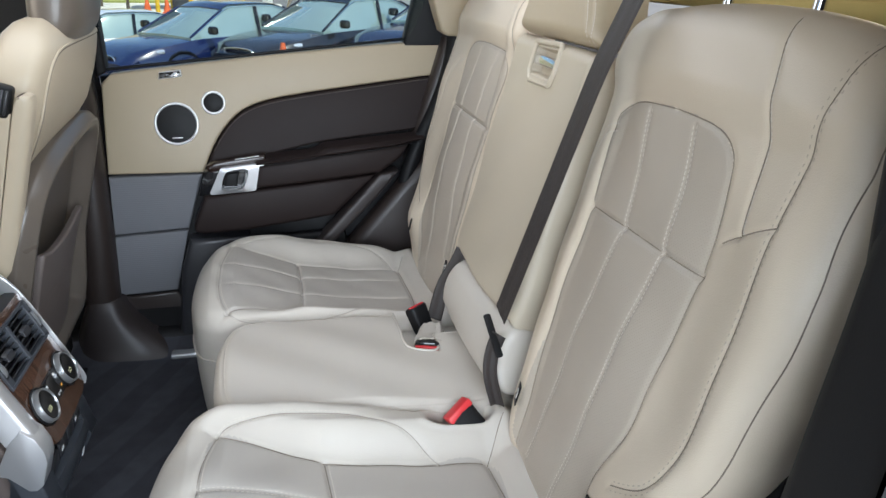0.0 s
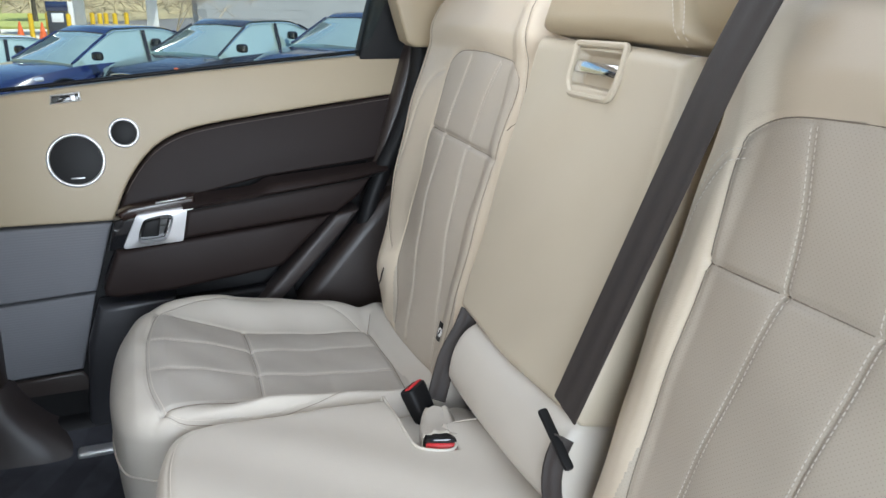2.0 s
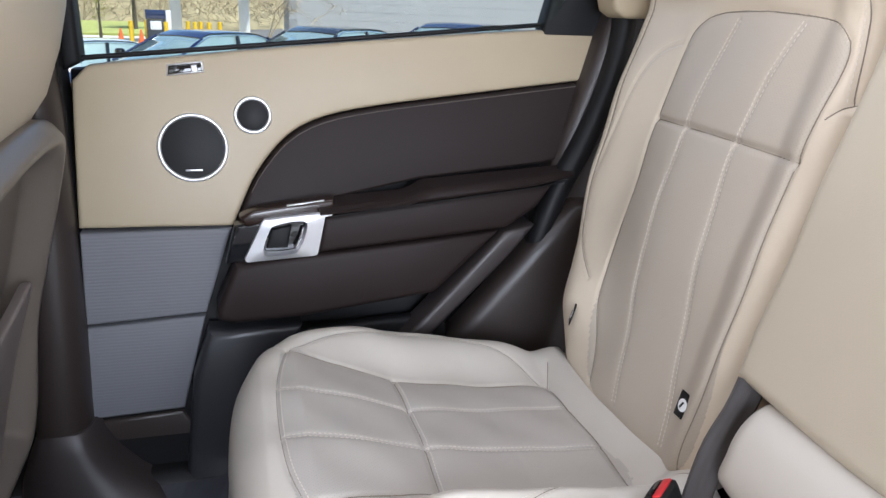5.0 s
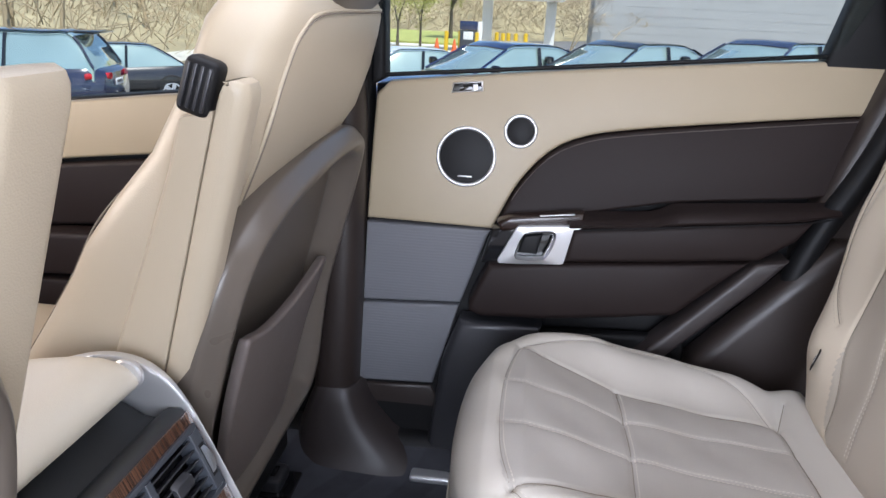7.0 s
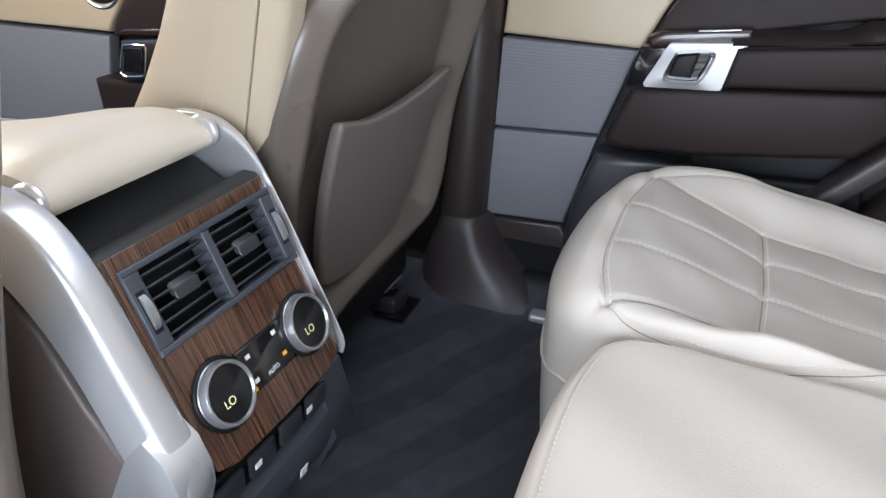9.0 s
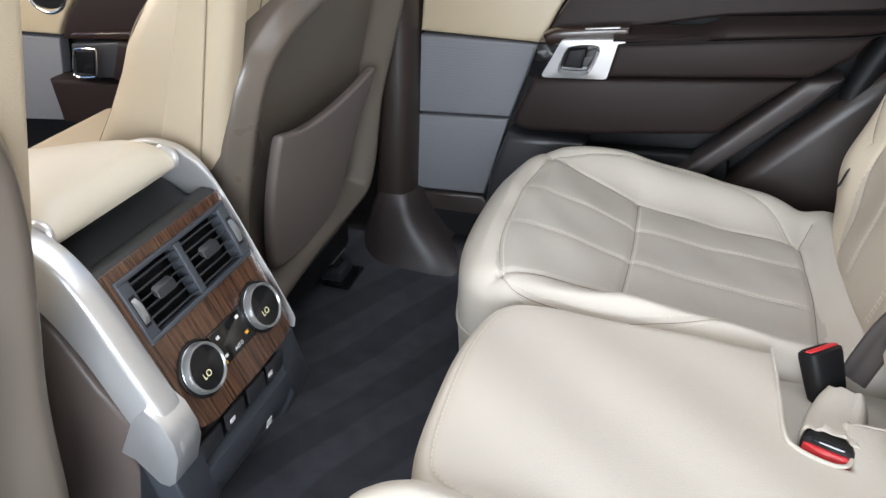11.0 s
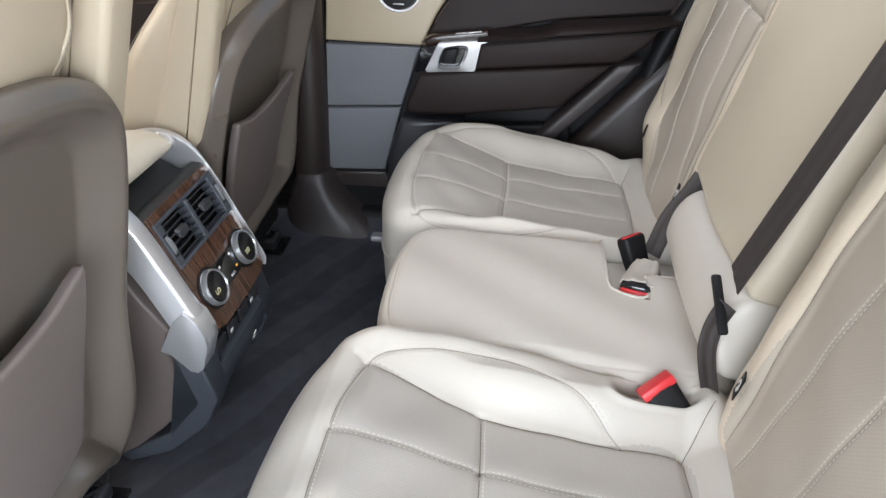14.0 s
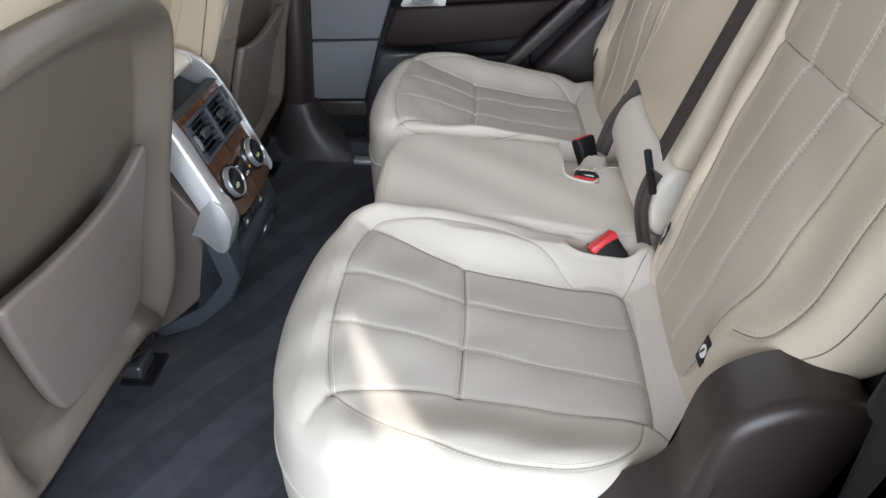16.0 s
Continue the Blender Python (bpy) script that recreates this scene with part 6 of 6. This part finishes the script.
def canopy_kiosk():
    t = thing("canopy", "white steel canopy on posts over pay machines", "canopy")
    part("roof_slab", box((6.4, 3.0, 0.40), (0.2, 0, 2.78), r=0.05), STEELWHITE, t)
    for x in (-0.35, 2.8):
        part("post", box((0.50, 0.40, 2.6), (x, 0, 1.3), r=0.02), STEELWHITE, t)
    t.matrix_basis = pose(-2.6, 38.8, AZ)
    k = thing("pay_machine", "grey and blue upright pay machine on a post", "machine", "pay machines")
    part("cabinet", box((0.80, 0.50, 1.10), (0, 0, 0.55), r=0.03), SLATE, k)
    part("header", box((0.84, 0.54, 0.40), (0, 0, 1.32), r=0.03), BLUE, k)
    part("side_board", box((0.20, 0.40, 1.50), (0.52, 0.05, 0.75), r=0.03), STEELWHITE, k)
    part("screen", box((0.46, 0.02, 0.36), (0, -0.255, 0.86), r=0.01), STEELWHITE, k)
    k.matrix_basis = pose(-3.62, 36.2, AZ)


canopy_kiosk()


def bollard(x, y):
    t = thing("bollard", "yellow painted steel bollard", "bollard", "bollards")
    part("post", tube([(0, 0, 0), (0, 0, 0.95), (0, 0, 1.0)], 0.10, 16), YELLOW, t)
    part("cap", disc((0, 0, 1.0), (1, 0, 0), (0, 1, 0), 0.10, 0.04, 16, 3, 0.01), YELLOW, t)
    t.matrix_basis = pose(x, y, AZ)


for x, y in ((-4.66, 36.0), (-4.10, 37.0), (-3.22, 36.0), (-2.36, 37.5), (-2.02, 36.8), (-1.80, 37.6), (-1.42, 37.2), (-0.95, 38.0)):
    bollard(x, y)


def traffic_cone(x, y):
    t = thing("traffic_cone", "orange plastic traffic cone on asphalt", "cone", "traffic cones")
    part("cone", loft([[(r * math.cos(a), r * math.sin(a), z) for a in np.linspace(0, 2 * math.pi, 20, endpoint=False)] for r, z in ((0.17, 0.03), (0.10, 0.35), (0.03, 0.70))]), CONE, t)
    part("base", box((0.40, 0.40, 0.04), (0, 0, 0.02), r=0.01), CONE, t)
    t.matrix_basis = pose(x, y, AZ if y > 24 else drop(y))


for x, y in ((-5.1, 36.0), (-4.2, 35.4), (0.02, 10.9)):
    traffic_cone(x, y)


def branchy(rng, base, height, spread, depth=4, lean=0.0, stout=0.022):
    """A trunk that forks into limbs: lists of (start, end, radius)."""
    out, tips = [], []

    def grow(p, d, ln, r, k):
        q = p + d * ln
        out.append((p, q, r))
        if k == 0:
            tips.append(q)
            return
        for _ in range(rng.randint(2, 3)):
            nd = (d + Vector((rng.uniform(-1, 1), rng.uniform(-1, 1), rng.uniform(-0.25, 0.6))) * spread).normalized()
            grow(q, nd, ln * rng.uniform(0.6, 0.85), r * 0.58, k - 1)
    grow(Vector(base), Vector((lean, 0, 1)).normalized(), height * 0.36, height * stout, depth)
    return out, tips


def limbs_mesh(segs, sides=5):
    verts, faces = [], []
    for p, q, r in segs:
        d = (q - p).normalized()
        u = d.orthogonal().normalized()
        v = d.cross(u)
        o = len(verts)
        for c, rr in ((p, r), (q, r * 0.6)):
            for k in range(sides):
                a = 2 * math.pi * k / sides
                verts.append(c + rr * (u * math.cos(a) + v * math.sin(a)))
        faces += [(o + k, o + (k + 1) % sides, o + sides + (k + 1) % sides, o + sides + k) for k in range(sides)]
    return verts, faces


def tree(x, y, height, seed, leafy, label, depth=4):
    rng = random.Random(seed)
    t = thing("tree", label, "tree", "trees")
    segs, tips = branchy(rng, (0, 0, 0), height * (1.0 if leafy else 0.75), 0.75 if leafy else 1.1, depth, 0.0, 0.030 if leafy else 0.012)
    child("trunk", mesh_of("trunk", *limbs_mesh(segs), BARK if leafy else TWIG), t)
    verts, faces = [], []
    if leafy:
        tips = tips + [(a + b) / 2 for a, b, r in segs[1:]]
    for q in tips:
        for _ in range(36 if leafy else 5):
            c = q + Vector((rng.gauss(0, 0.42), rng.gauss(0, 0.42), rng.gauss(0, 0.36))) * (height / 6)
            s = rng.uniform(0.05, 0.12) * height / 6
            n = Vector((rng.uniform(-1, 1), rng.uniform(-1, 1), rng.uniform(0, 1))).normalized()
            u = n.orthogonal().normalized()
            v = n.cross(u)
            if leafy:
                o = len(verts)
                verts += [c - u * s, c - v * s * 0.6, c + u * s, c + v * s * 0.6]
                faces.append((o, o + 1, o + 2, o + 3))
            else:
                w, ln = 0.012, s * 5
                o = len(verts)
                verts += [q, q + v * w, c + (c - q).normalized() * ln * 0.3]
                faces.append((o, o + 1, o + 2))
    tagged(child("crown", mesh_of("crown", verts, faces, LEAF if leafy else TWIG, False), t), kind="stuff")
    t.matrix_basis = pose(x, y, AZ if y > 24 else drop(y))


APRON = material("pale_concrete", (0.62, 0.59, 0.50), 0.9, 0, 0.12, 0.6, 0.4, 40)
def sheet(name, x0, x1, y0, y1, za, zb, mat, label, category):
    """A thick flat strip of ground with a kerb-like edge."""
    bm = bmesh.new()
    v = [bm.verts.new(q) for q in ((x0, y0, za), (x1, y0, za), (x1, y1, zb), (x0, y1, zb), (x0, y0, za - 1.2), (x1, y0, za - 1.2), (x1, y1, zb - 1.2), (x0, y1, zb - 1.2))]
    for q in ((0, 1, 2, 3), (0, 4, 5, 1), (1, 5, 6, 2), (2, 6, 7, 3), (3, 7, 4, 0)):
        bm.faces.new([v[k] for k in q])
    bmesh.ops.recalc_face_normals(bm, faces=bm.faces[:])
    tagged(part(name, bm, mat, None, "", False), label, category, kind="structure")


sheet("pavement", -30, 1.0, 24.0, 44.0, AZ, AZ, APRON, "sunlit pale concrete apron beyond the cars", "pavement")
sheet("grass_strip", -60, -4.6, 44.1, 62.0, AZ + 0.12, AZ + 0.2, GRASS, "strip of yellow-green verge grass", "grass")
tree(-5.9, 36.0, 2.9, 3, True, "young tree with yellow-green spring leaves", 4)
tree(-7.8, 40.5, 3.1, 4, True, "leafy tree with a low crown beside the apron", 4)
tree(-6.0, 50.0, 5.6, 11, True, "broad tree with a thick brown trunk on the grass", 4)
tree(0.5, 21.5, 4.0, 5, False, "bare shrub-like tree before the pale building", 5)
tree(1.5, 22.4, 3.2, 8, False, "bare bushy tree by the building corner", 5)


def far_woods():
    """A belt of bare winter trees on a bank, too many to count."""
    rng = random.Random(21)
    segs = []
    for k in range(70):
        x, y = -42 + rng.uniform(0, 30), 14 + rng.uniform(0, 26)
        if k > 44:
            x, y = rng.uniform(-40, 10), rng.uniform(64, 76)
        s, _ = branchy(rng, (x, y, GZ), rng.uniform(7, 12), 0.6, 3, rng.uniform(-0.15, 0.15), 0.010)
        segs += s
    for _ in range(5200):
        x, y = -42 + rng.uniform(0, 30), 13 + rng.uniform(0, 24)
        p = Vector((x, y, GZ + rng.uniform(0, 2.6)))
        segs.append((p, p + Vector((rng.gauss(0, 0.5), rng.gauss(0, 0.5), rng.uniform(0.1, 1.0))), rng.uniform(0.010, 0.024)))
    for _ in range(5600):
        p = Vector((rng.uniform(-42, 12), rng.uniform(63, 76), GZ + rng.uniform(0, 3.5)))
        segs.append((p, p + Vector((rng.gauss(0, 0.9), rng.gauss(0, 0.6), rng.uniform(0.1, 1.4))), rng.uniform(0.015, 0.035)))
    ob = new("far_woods", mesh_of("far_woods", *limbs_mesh(segs, 4), TWIG))
    tagged(ob, "belt of bare brown winter trees and brush", "woods", kind="stuff")
    bank = new("earth_bank", mesh_of("earth_bank", [(-14, 13, GZ), (-14, 40, GZ), (-50, 40, GZ + 9), (-50, 8, GZ + 9)], [(0, 1, 2, 3)], material("leaf_litter", (0.38, 0.32, 0.19), 0.95, 0, 0.55, 0.9, 0.8, 4), False))
    far = new("earth_bank", mesh_of("earth_bank", [(-90, 66, GZ - 0.5), (14, 66, GZ - 0.5), (14, 95, GZ + 14), (-90, 95, GZ + 14)], [(0, 1, 2, 3)], bank.data.materials[0], False))
    tagged(far, "pale brown wooded slope beyond the grass", "bank", kind="structure")
    tagged(bank, "brown wooded bank covered in leaf litter", "bank", kind="structure")


far_woods()


# ---- two unseen sheets, added to shade the near side; tapering joint shapes sun patch ----
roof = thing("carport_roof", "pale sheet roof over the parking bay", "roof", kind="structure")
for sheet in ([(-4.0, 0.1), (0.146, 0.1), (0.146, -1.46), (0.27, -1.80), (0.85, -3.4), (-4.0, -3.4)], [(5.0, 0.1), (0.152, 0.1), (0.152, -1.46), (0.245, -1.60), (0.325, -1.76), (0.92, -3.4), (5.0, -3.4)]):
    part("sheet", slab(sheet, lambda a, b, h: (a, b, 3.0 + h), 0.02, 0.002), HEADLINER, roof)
